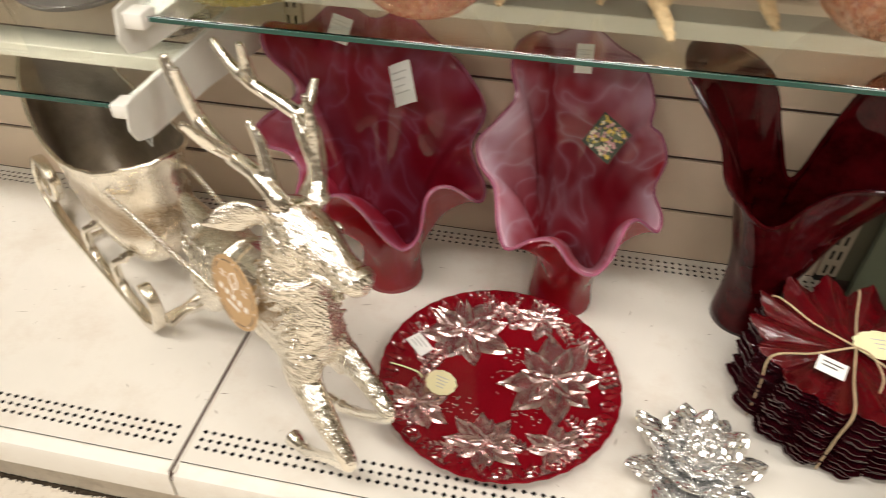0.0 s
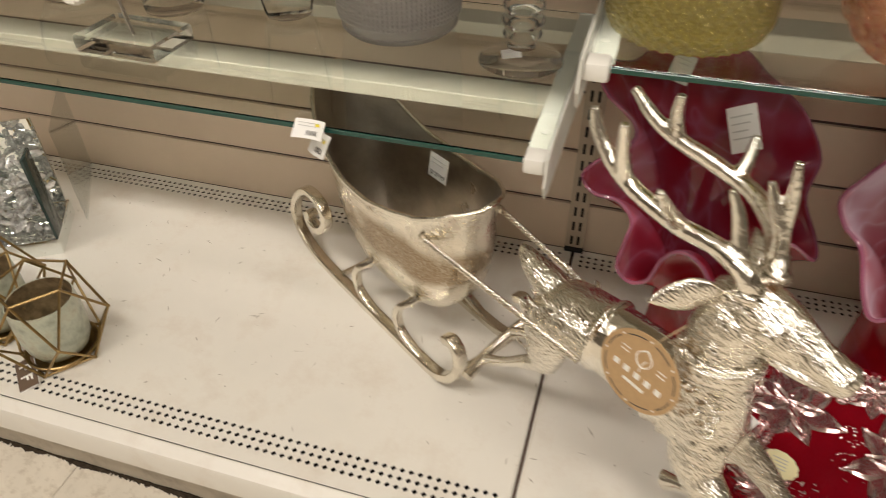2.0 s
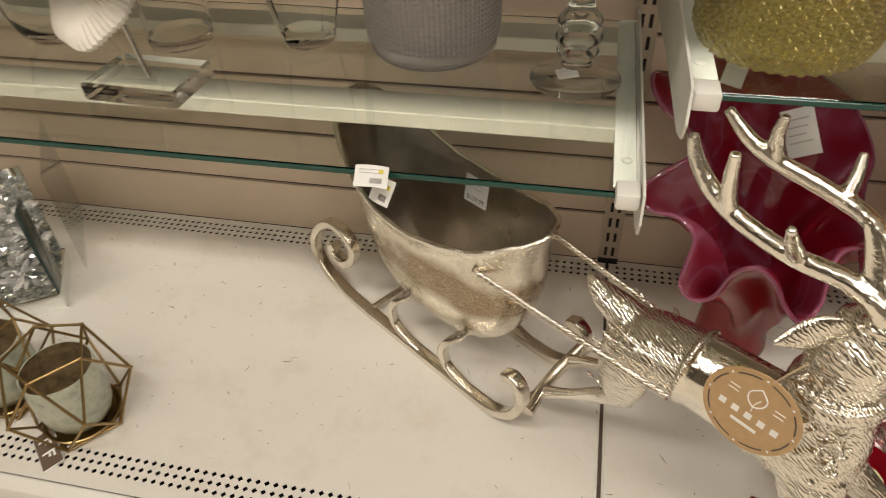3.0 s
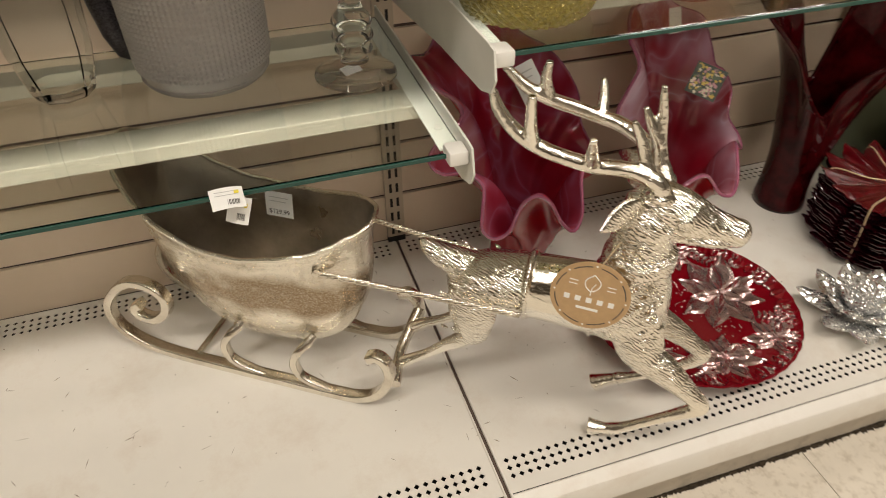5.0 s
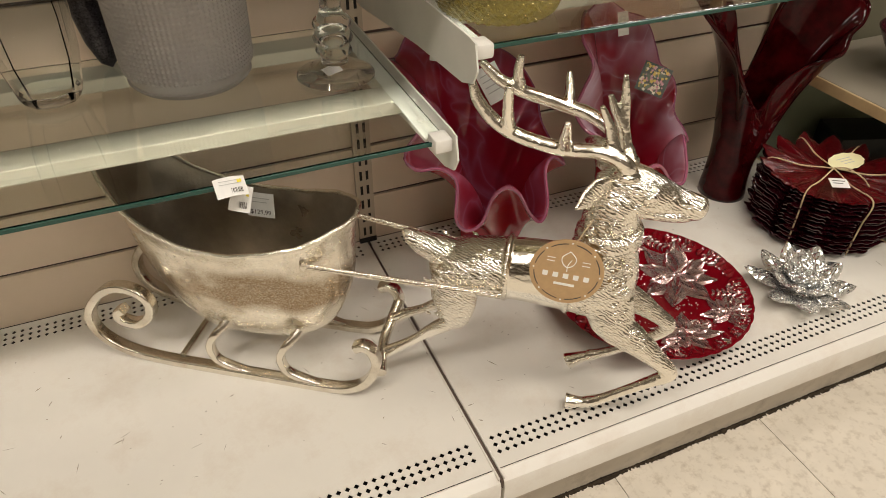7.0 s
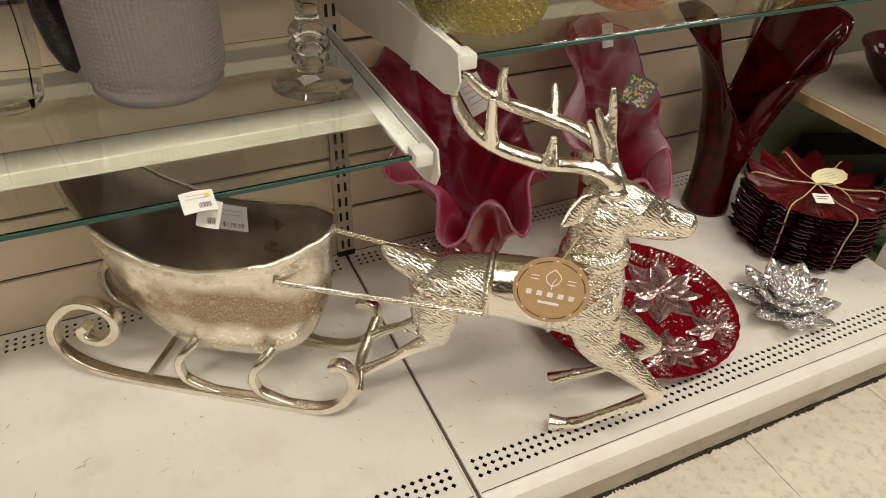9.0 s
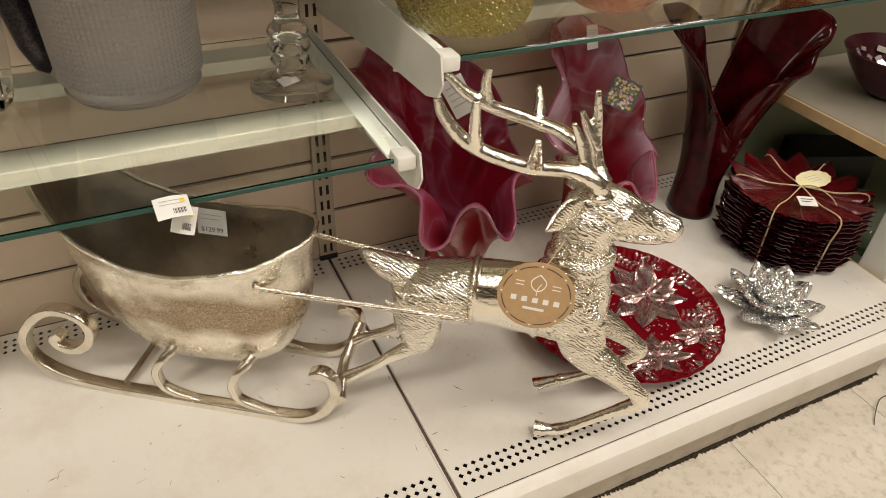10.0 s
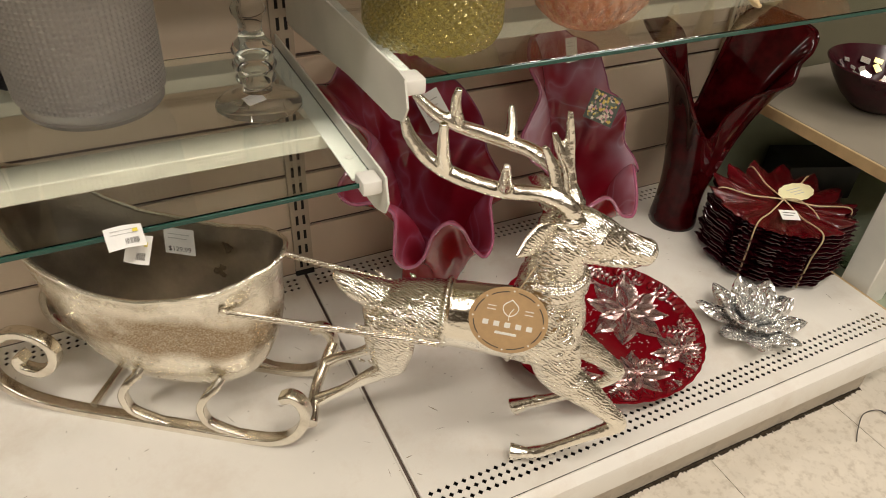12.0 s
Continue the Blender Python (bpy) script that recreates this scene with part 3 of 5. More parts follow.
def reindeer_sleigh():
    c, s = math.cos(radians(-35)), math.sin(radians(-35))
    t = thing("reindeer_sleigh", pose(U0 * c - V0 * s, U0 * s + V0 * c, 0, 0, 0, -35), "silver cast metal reindeer pulling an open sleigh, on the deck", "figurine")

    def L(p):
        return (p[0] - U0, p[1] - V0, p[2])

    # sleigh bowl
    N, M = 72, 22
    uc, vc, A, B, zb = -0.419, 0.168, 0.186, 0.079, 0.046

    def bowl_point(th, sv, inset=0.0):
        ct, st = math.cos(th), math.sin(th)
        back = max(0.0, -ct)
        front = max(0.0, ct)
        zr = 0.249 + 0.099 * back ** 1.8 + 0.040 * front ** 1.6
        k = (1 - (1 - sv) ** 2.8) ** (1 / 2.8)
        e = 2.4 + 0.9 * front * (1 - sv) - 0.25 * front * sv
        ex = math.copysign(abs(ct) ** (2 / e), ct)
        ey = math.copysign(abs(st) ** (2 / e), st)
        lip = 0.010 * max(0.0, (sv - 0.84) / 0.16) ** 2
        rear = 1.0 - 0.15 * back * (1 - sv) ** 1.2 + 0.03 * front * (1 - sv)
        a = (A * (0.87 + 0.13 * sv) * rear * (1 + 0.03 * front - 0.085 * front * sv) + lip - inset) * k
        b = (B * (0.90 + 0.10 * sv) * (1 - 0.04 * front) + lip - inset) * k
        z = zb + inset * (1 - sv) + (zr - zb) * sv ** 1.15
        z += (0.0012 * math.sin(9 * th) + 0.0009 * math.sin(23 * th + 1.0)) * sv
        return L((uc + a * ex - 0.012 * (1 - sv) * 0, vc + b * ey, z))

    outer = [[bowl_point(2 * math.pi * j / N, 0.02 + 0.98 * i / M) for j in range(N)] for i in range(M + 1)]
    lip = [[bowl_point(2 * math.pi * j / N, 1.0) for j in range(N)], [bowl_point(2 * math.pi * j / N, 1.0, 0.004) for j in range(N)]]
    lip = [[(p[0], p[1], p[2] + 0.002) for p in r] for r in lip]
    inner = [[bowl_point(2 * math.pi * j / N, 0.03 + 0.97 * i / M, 0.0045) for j in range(N)] for i in range(M, -1, -1)]
    bm = rings(outer + lip + inner)
    for f in bm.faces:
        f.material_index = 0
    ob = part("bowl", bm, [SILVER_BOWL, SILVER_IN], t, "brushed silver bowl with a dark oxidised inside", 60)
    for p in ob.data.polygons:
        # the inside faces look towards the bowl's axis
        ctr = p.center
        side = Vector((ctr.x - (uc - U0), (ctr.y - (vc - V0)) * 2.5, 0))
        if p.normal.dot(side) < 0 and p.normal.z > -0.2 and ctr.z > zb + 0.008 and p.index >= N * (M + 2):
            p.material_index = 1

    rim = [bowl_point(2 * math.pi * j / N, 1.0, 0.002) for j in range(N)]
    part("rim", tube([(p[0], p[1], p[2] + 0.0015) for p in rim + rim[:1]], 0.0036, 8, 1), SILVER_FUR, t, "bright polished rolled rim")
    # runners and their brackets
    run = [(-0.597, 0.107), (-0.610, 0.097), (-0.606, 0.083), (-0.581, 0.080), (-0.556, 0.100), (-0.548, 0.126), (-0.558, 0.145), (-0.580, 0.153), (-0.606, 0.149), (-0.634, 0.128), (-0.660, 0.092), (-0.664, 0.060), (-0.649, 0.034), (-0.613, 0.015),
           (-0.555, 0.0065), (-0.46, 0.0055), (-0.36, 0.0055), (-0.29, 0.0055), (-0.248, 0.010), (-0.215, 0.032), (-0.197, 0.070), (-0.200, 0.098), (-0.213, 0.110), (-0.227, 0.104)]
    for v in (0.090, 0.224):
        r = part("runner", tube([L((u, v, z)) for u, z in run], [(0.0070, 0.0094)] * len(run), 16, 5, None, (0, 1, 0), 5.5), SILVER, t, "curled flat-bar runner", 50)
        toward = 1 if v < 0.16 else -1
        for top, mid, end in ((-0.441, -0.466, -0.385), (-0.326, -0.350, -0.268)):
            pts = [(top + 0.004, v + toward * 0.022, 0.098), (top - 0.002, v + toward * 0.012, 0.090), (top - 0.014, v, 0.078), (mid, v, 0.052), (mid + 0.008, v, 0.026), (mid + 0.036, v, 0.013), (end, v, 0.0065)]
            part("strut", tube([L(p) for p in pts], [(0.0058, 0.0072)] * 6 + [(0.002, 0.005)], 12, 5, None, (0, 1, 0), 5.0), SILVER, t, "", 50)
            part("knob", moved(lathe([(0.001, -0.009), (0.006, -0.006), (0.0075, 0), (0.006, 0.006), (0.001, 0.009)], 14), Matrix.Translation(L((top - 0.002, v + toward * 0.013, 0.090)))), SILVER, t)
    for u, z in ((-0.525, 0.013), (-0.205, 0.05)):
        part("crossbar", tube([L((u, 0.096, z)), L((u, 0.16, z)), L((u, 0.222, z))], 0.0055, 10, 4), SILVER, t)
    part("crossbar", tube([L((-0.195, 0.10, 0.045)), L((-0.205, 0.16, 0.055)), L((-0.195, 0.22, 0.085))], [0.0095, 0.0080, 0.0095], 10, 4), SILVER, t)

    # ropes
    for a, b in (((-0.297, 0.105, 0.232), (-0.026, 0.122, 0.214)), ((-0.262, 0.214, 0.250), (-0.026, 0.206, 0.222))):
        a, b = Vector(L(a)), Vector(L(b))
        d = (b - a)
        side = d.cross(Vector((0, 0, 1))).normalized()
        up = side.cross(d).normalized()
        strands = []
        for k in range(3):
            pts = []
            for i in range(61):
                w = i / 60 * 2 * math.pi * 9 + k * 2 * math.pi / 3
                pts.append(a + d * (i / 60) + (side * math.cos(w) + up * math.sin(w)) * 0.0021)
            strands.append(tube(pts, 0.0024, 6, 1))
        part("rope", bm_join(*strands), SILVER, t, "twisted silver rein", 60)
        part("rope_end", moved(lathe([(0.001, -0.006), (0.005, -0.004), (0.0062, 0), (0.005, 0.004), (0.001, 0.006)], 12), Matrix.Translation(a)), SILVER, t)

    # the animal, one fused mesh
    vc = 0.166
    pieces = []

    def limb(pts, radii, n=14, squash=None):
        pieces.append(tube([L(p) for p in pts], radii, n, 5, squash, (0, 1, 0)))

    # radii: (up-down, sideways)
    limb([(-0.128, vc, 0.232), (-0.112, vc, 0.224), (-0.085, vc, 0.222), (-0.05, vc, 0.228), (-0.01, vc, 0.230), (0.03, vc, 0.229), (0.07, vc, 0.228), (0.105, vc, 0.225), (0.135, vc, 0.222), (0.152, vc, 0.222)],
         [(0.012, 0.012), (0.033, 0.030), (0.043, 0.040), (0.043, 0.041), (0.046, 0.040), (0.049, 0.040), (0.052, 0.041), (0.055, 0.041), (0.045, 0.036), (0.012, 0.012)], 20)
    limb([(0.105, vc, 0.20), (0.108, vc, 0.25), (0.104, vc, 0.295), (0.102, vc, 0.335), (0.108, vc, 0.372), (0.112, vc, 0.386)], [(0.045, 0.040), (0.044, 0.038), (0.038, 0.034), (0.036, 0.032), (0.030, 0.028), (0.012, 0.012)], 18)
    hv = 0.172
    limb([(0.075, hv, 0.382), (0.090, hv, 0.380), (0.115, hv, 0.378), (0.145, hv + 0.002, 0.370), (0.172, hv + 0.004, 0.362), (0.195, hv + 0.005, 0.357), (0.208, hv + 0.006, 0.355), (0.215, hv + 0.006, 0.354)],
         [(0.008, 0.008), (0.024, 0.022), (0.032, 0.028), (0.028, 0.026), (0.021, 0.019), (0.018, 0.0165), (0.0165, 0.015), (0.008, 0.008)], 18)
    limb([(0.12, hv, 0.352), (0.155, hv + 0.002, 0.346), (0.188, hv + 0.005, 0.343), (0.202, hv + 0.006, 0.344)], [(0.014, 0.018), (0.012, 0.015), (0.010, 0.012), (0.006, 0.007)], 12)
    for sgn in (-1, 1):  # cheeks, brows, nostrils, haunches
        limb([(0.112, hv + sgn * 0.020, 0.366), (0.132, hv + sgn * 0.021, 0.362)], [0.011, 0.010], 10)
        limb([(0.128, hv + sgn * 0.021, 0.388), (0.150, hv + sgn * 0.019, 0.383)], [0.006, 0.005], 8)
        limb([(0.198, hv + 0.006 + sgn * 0.012, 0.362), (0.208, hv + 0.006 + sgn * 0.012, 0.360)], [0.006, 0.005], 8)
        limb([(-0.098, vc + sgn * 0.014, 0.225), (-0.092, vc + sgn * 0.022, 0.185), (-0.09, vc + sgn * 0.026, 0.150), (-0.095, vc + sgn * 0.026, 0.130)], [(0.030, 0.024), (0.034, 0.024), (0.024, 0.018), (0.012, 0.011)], 14)
        limb([(0.118, vc + sgn * 0.018, 0.215), (0.128, vc + sgn * 0.026, 0.180), (0.142, vc + sgn * 0.028, 0.158)], [(0.034, 0.022), (0.030, 0.020), (0.018, 0.014)], 14)
    for sgn in (-1, 1):  # eyes with heavy lids, nostril wings, lips
        pieces.append(moved(bmesh_torus(0.0068, 0.0022, 20, 8), Matrix.Translation(L((0.142, hv + sgn * 0.0272, 0.3765))) @ pose(0, 0, 0, sgn * 80, 0, 12)))
        limb([(0.1405, hv + sgn * 0.0262, 0.3765), (0.1435, hv + sgn * 0.0262, 0.3765)], [0.0042, 0.0042], 8)
        limb([(0.150, hv + sgn * 0.019, 0.352), (0.178, hv + 0.003 + sgn * 0.0165, 0.349), (0.200, hv + 0.005 + sgn * 0.012, 0.350)], [0.0035, 0.004, 0.003], 8)
        limb([(0.100, vc + sgn * 0.030, 0.345), (0.112, vc + sgn * 0.028, 0.330), (0.118, vc + sgn * 0.022, 0.318)], [0.008, 0.007, 0.003], 8)
    # tail
    limb([(-0.098, vc, 0.240), (-0.122, vc, 0.246), (-0.146, vc, 0.254), (-0.164, vc, 0.266), (-0.170, vc, 0.272)], [(0.022, 0.022), (0.021, 0.020), (0.017, 0.016), (0.009, 0.009), (0.003, 0.003)], 14)
    # legs
    limb([(0.135, 0.138, 0.172), (0.165, 0.134, 0.155), (0.195, 0.132, 0.132), (0.217, 0.131, 0.112), (0.214, 0.131, 0.101), (0.190, 0.131, 0.080), (0.158, 0.131, 0.052), (0.132, 0.131, 0.030), (0.116, 0.131, 0.020)],
         [(0.028, 0.018), (0.022, 0.016), (0.015, 0.013), (0.0115, 0.011), (0.011, 0.010), (0.0085, 0.008), (0.0075, 0.007), (0.0085, 0.008), (0.0105, 0.009)], 12)
    limb([(0.120, 0.131, 0.020), (0.104, 0.131, 0.017), (0.090, 0.131, 0.0152), (0.084, 0.131, 0.0150)], [(0.0085, 0.008), (0.0095, 0.009), (0.0130, 0.012), (0.0145, 0.013)], 10)
    limb([(0.140, 0.192, 0.190), (0.170, 0.195, 0.172), (0.195, 0.196, 0.155), (0.213, 0.196, 0.140), (0.208, 0.196, 0.125), (0.185, 0.196, 0.102), (0.155, 0.196, 0.078), (0.128, 0.196, 0.061), (0.112, 0.196, 0.053)],
         [(0.024, 0.016), (0.018, 0.014), (0.013, 0.012), (0.0115, 0.011), (0.010, 0.009), (0.008, 0.0075), (0.007, 0.007), (0.008, 0.0075), (0.010, 0.009)], 12)
    limb([(0.116, 0.196, 0.054), (0.100, 0.196, 0.046), (0.086, 0.196, 0.036), (0.082, 0.196, 0.033)], [(0.0085, 0.008), (0.0095, 0.009), (0.0130, 0.012), (0.0145, 0.013)], 10)
    for v, dz in ((0.140, 0.0), (0.192, 0.022)):
        limb([(-0.088, v, 0.160), (-0.098, v, 0.135), (-0.112, v, 0.122 + dz * 0.3), (-0.130, v, 0.107 + dz * 0.4), (-0.152, v, 0.086 + dz * 0.7), (-0.176, v, 0.066 + dz), (-0.196, v, 0.050 + dz)],
             [(0.020, 0.015), (0.013, 0.012), (0.012, 0.011), (0.0095, 0.009), (0.0075, 0.0075), (0.0085, 0.008), (0.0105, 0.0095)], 12)
    # ears
    limb([(0.092, 0.152, 0.386), (0.080, 0.135, 0.391), (0.067, 0.115, 0.390), (0.054, 0.096, 0.386)], [(0.009, 0.006), (0.019, 0.007), (0.015, 0.005), (0.002, 0.002)], 12)
    limb([(0.092, 0.192, 0.388), (0.082, 0.212, 0.396), (0.070, 0.232, 0.397), (0.058, 0.250, 0.394)], [(0.009, 0.006), (0.019, 0.007), (0.015, 0.005), (0.002, 0.002)], 12)
    # antlers
    limb([(0.112, 0.160, 0.398), (0.104, 0.156, 0.418), (0.074, 0.155, 0.430), (0.036, 0.155, 0.429), (0.002, 0.155, 0.434), (-0.030, 0.156, 0.443), (-0.054, 0.156, 0.458), (-0.072, 0.154, 0.481), (-0.080, 0.153, 0.504)],
         [0.012, 0.0105, 0.0095, 0.0095, 0.009, 0.009, 0.0085, 0.0075, 0.005], 12)
    limb([(-0.032, 0.156, 0.444), (-0.036, 0.150, 0.470), (-0.036, 0.143, 0.508)], [0.008, 0.0075, 0.005], 10)
    limb([(0.034, 0.155, 0.431), (0.033, 0.132, 0.456), (0.033, 0.110, 0.486)], [0.008, 0.0075, 0.004], 10)
    limb([(0.100, 0.158, 0.412), (0.088, 0.162, 0.440), (0.078, 0.163, 0.466), (0.068, 0.160, 0.486)], [0.009, 0.0075, 0.006, 0.0035], 10)
    limb([(0.114, 0.196, 0.396), (0.106, 0.206, 0.412), (0.086, 0.222, 0.427), (0.056, 0.238, 0.437), (0.030, 0.243, 0.441), (0.000, 0.234, 0.453), (-0.028, 0.222, 0.466), (-0.055, 0.214, 0.482), (-0.079, 0.209, 0.505)],
         [0.012, 0.0105, 0.0095, 0.0095, 0.009, 0.009, 0.0085, 0.0075, 0.005], 12)
    limb([(-0.028, 0.222, 0.466), (-0.034, 0.220, 0.490), (-0.031, 0.2165, 0.514)], [0.008, 0.007, 0.0045], 10)
    limb([(0.030, 0.243, 0.440), (0.030, 0.256, 0.458), (0.026, 0.268, 0.478)], [0.008, 0.007, 0.004], 10)
    limb([(0.107, 0.204, 0.408), (0.100, 0.209, 0.440), (0.097, 0.212, 0.470), (0.092, 0.211, 0.504)], [0.010, 0.008, 0.0065, 0.0035], 10)
    limb([(0.100, 0.206, 0.436), (0.086, 0.206, 0.462), (0.078, 0.206, 0.480)], [0.007, 0.006, 0.0035], 10)
    tuft = random.Random(17)
    for u0, u1, z0, z1, half, slope, count in ((0.070, 0.140, 0.205, 0.295, 0.040, -1.0, 70), (-0.125, -0.055, 0.140, 0.250, 0.036, 0.7, 56), (0.080, 0.128, 0.320, 0.350, 0.032, -1.2, 22)):
        for _ in range(count):
            u, z, sgn = tuft.uniform(u0, u1), tuft.uniform(z0, z1), tuft.choice((-1, 1))
            v = vc + sgn * half * tuft.uniform(0.86, 1.0)
            l = tuft.uniform(0.012, 0.022)
            limb([(u, v - sgn * 0.003, z), (u - 0.4 * l, v, z + slope * 0.4 * l), (u - 0.9 * l, v - sgn * 0.001, z + slope * 0.9 * l)], [0.0022, 0.0030, 0.0008], 6)
    # collar, harness and burrs
    for z, r in ((0.302, 0.040), (0.309, 0.040), (0.316, 0.039)):
        pieces.append(moved(bmesh_torus(r, 0.0042), Matrix.Translation(L((0.103, vc, z))) @ pose(0, 0, 0, 0, -8, 0)))
    for u, rz, rv in ((-0.022, 0.0465, 0.042), (0.062, 0.054, 0.043)):
        pieces.append(moved(bmesh_torus(1.0, 0.07), Matrix.Translation(L((u, vc, 0.230))) @ pose(0, 0, 0, 0, 90, 0) @ Matrix.Diagonal((rz, rv, 0.05, 1))))
    for p in ((0.110, 0.158, 0.402), (0.112, 0.198, 0.400)):
        pieces.append(moved(bmesh_torus(0.011, 0.004), Matrix.Translation(L(p))))
    bm = bm_join(*pieces)
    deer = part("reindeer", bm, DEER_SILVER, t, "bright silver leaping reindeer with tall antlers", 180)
    rm = deer.modifiers.new("fuse", "REMESH")
    rm.mode, rm.voxel_size, rm.use_smooth_shade = "VOXEL", 0.0019, True
    sm = deer.modifiers.new("soften", "SMOOTH")
    sm.factor, sm.iterations = 0.5, 3
    fur = bpy.data.textures.new("fur", "WOOD")
    fur.wood_type, fur.noise_scale, fur.turbulence, fur.noise_type = "BANDNOISE", 0.0065, 7.0, "SOFT_NOISE"
    dm = deer.modifiers.new("fur", "DISPLACE")
    dm.texture, dm.strength, dm.mid_level, dm.texture_coords = fur, 0.00032, 0.5, "LOCAL"
    return t


def bmesh_torus(R, r, n=32, m=8):
    rs = []
    for i in range(n):
        a = 2 * math.pi * i / n
        rs.append([((R + r * math.cos(b)) * math.cos(a), (R + r * math.cos(b)) * math.sin(a), r * math.sin(b)) for b in (2 * math.pi * j / m for j in range(m))])
    rs.append(rs[0])
    return rings(rs, True, False, False)


sleigh = reindeer_sleigh()


# ---------------------------------------------------------------- red glass
def ruffled_glass(name, m, label, group, rim_points, foot, materials, body_label, rim_material, rim_label, bead, thick, flare=2.0, rise=1.45):
    """A blown vase: a round foot drawn out to a pulled rim of lobes and folds, each (degrees, radius, height)."""
    t = thing(name, m, label, "vase", group)
    N, M = 168, 34
    pts = [(r * math.cos(radians(a)), r * math.sin(radians(a)), z) for a, r, z in rim_points]
    k = len(pts)
    loop = smooth_path(pts[-2:] + pts + pts[:2], 24)[48:48 + 24 * k]
    seg = [0.0]
    for i in range(len(loop)):
        seg.append(seg[-1] + float(np.linalg.norm(loop[(i + 1) % len(loop)] - loop[i])))
    rim = []
    for j in range(N):
        d = seg[-1] * j / N
        i = max(q for q in range(len(loop)) if seg[q] <= d)
        f = (d - seg[i]) / max(1e-9, seg[i + 1] - seg[i])
        rim.append(loop[i] * (1 - f) + loop[(i + 1) % len(loop)] * f)
    start = math.atan2(rim[0][1], rim[0][0])

    def P(j, sv):
        p = rim[j % N]
        a = start + 2 * math.pi * j / N
        r0 = foot * (1 - 0.13 * math.sin(min(1, sv * 2.6) * math.pi))
        q = sv ** flare
        z = p[2] * (1 - (1 - sv) ** rise)
        return ((r0 * math.cos(a)) * (1 - q) + p[0] * q, (r0 * math.sin(a)) * (1 - q) + p[1] * q, max(0.0, z))

    bm = rings([[P(j, i / M) for j in range(N)] for i in range(M + 1)], True, True, False)
    body = part("vase_body", bm, materials, t, body_label, 180)
    at = body.data.attributes.new("rim", "FLOAT", "POINT")
    for i in range(len(at.data)):
        at.data[i].value = (i // N) / M
    lip = [tuple(p) for p in rim]
    part("rim_bead", tube(lip + lip[:1], bead, 8, 1), rim_material, t, rim_label)
    so = body.modifiers.new("thickness", "SOLIDIFY")
    so.thickness, so.offset = thick, 0.0
    if len(materials) > 1:
        so.material_offset, so.material_offset_rim = 1, 2
    return t


RUFFLED = "ruffled red vases"
ruffled_glass("ruffled_vase", pose(0.190, 0.425, 0), "red ruffled glass vase with purple-white swirls", RUFFLED,
              [(172, 0.182, 0.420), (184, 0.170, 0.400), (191, 0.130, 0.368), (196, 0.130, 0.345), (197, 0.165, 0.324), (198, 0.190, 0.300), (202, 0.176, 0.278), (210, 0.150, 0.278), (219, 0.138, 0.258), (222, 0.150, 0.228), (224, 0.160, 0.196), (230, 0.148, 0.175), (238, 0.137, 0.187), (244, 0.136, 0.234), (253, 0.132, 0.251), (265, 0.122, 0.228), (279, 0.114, 0.178), (294, 0.114, 0.148), (308, 0.110, 0.166), (322, 0.094, 0.218), (340, 0.108, 0.226), (356, 0.146, 0.186), (9, 0.150, 0.196), (20, 0.128, 0.250), (36, 0.165, 0.286), (50, 0.142, 0.350), (72, 0.128, 0.382), (92, 0.124, 0.415), (112, 0.132, 0.400), (132, 0.150, 0.425), (152, 0.160, 0.402)],
              0.052, [RED_IN, RED_SMOKE, RIM_PINK], "red cased glass with milky swirls inside", RIM_PINK, "pale pink fire-polished rim", 0.0030, 0.0050)
ruffled_glass("ruffled_vase", pose(0.482, 0.430, 0), "red ruffled glass vase with white swirls and pale rim", RUFFLED,
              [(160, 0.118, 0.420), (170, 0.118, 0.398), (181, 0.106, 0.364), (187, 0.130, 0.330), (192, 0.155, 0.303), (200, 0.151, 0.276), (211, 0.138, 0.256), (225, 0.150, 0.212), (234, 0.152, 0.190), (246, 0.138, 0.214), (258, 0.130, 0.218), (272, 0.130, 0.180), (285, 0.132, 0.168), (298, 0.120, 0.184), (316, 0.100, 0.214), (334, 0.100, 0.212), (348, 0.126, 0.182), (358, 0.128, 0.196), (8, 0.112, 0.228), (17, 0.126, 0.268), (26, 0.120, 0.298), (33, 0.108, 0.310), (42, 0.122, 0.336), (54, 0.114, 0.382), (76, 0.112, 0.398), (100, 0.112, 0.425), (124, 0.116, 0.412), (142, 0.112, 0.425)],
              0.052, [RED_IN_PALE, RED_SMOKE, RIM_PINK], "red cased glass with milky swirls inside", RIM_PINK, "pale pink fire-polished rim", 0.0030, 0.0050)
ruffled_glass("swung_vase", pose(0.782, 0.445, 0), "tall dark ruby glass vase with pulled lips", "",
              [(184, 0.188, 0.425), (202, 0.142, 0.355), (213, 0.135, 0.305), (222, 0.105, 0.262), (236, 0.072, 0.228), (258, 0.050, 0.228), (284, 0.048, 0.262), (304, 0.075, 0.302), (322, 0.120, 0.318), (336, 0.155, 0.320), (346, 0.178, 0.346), (352, 0.215, 0.362), (358, 0.232, 0.390), (6, 0.170, 0.418), (14, 0.100, 0.436), (28, 0.056, 0.415), (46, 0.036, 0.345), (72, 0.028, 0.270), (108, 0.028, 0.262), (134, 0.052, 0.328), (148, 0.076, 0.395), (158, 0.120, 0.430), (170, 0.178, 0.446)],
              0.048, [BRANCH_RED], "", BRANCH_RED, "dark rounded lip", 0.0038, 0.006, 2.3, 1.2)


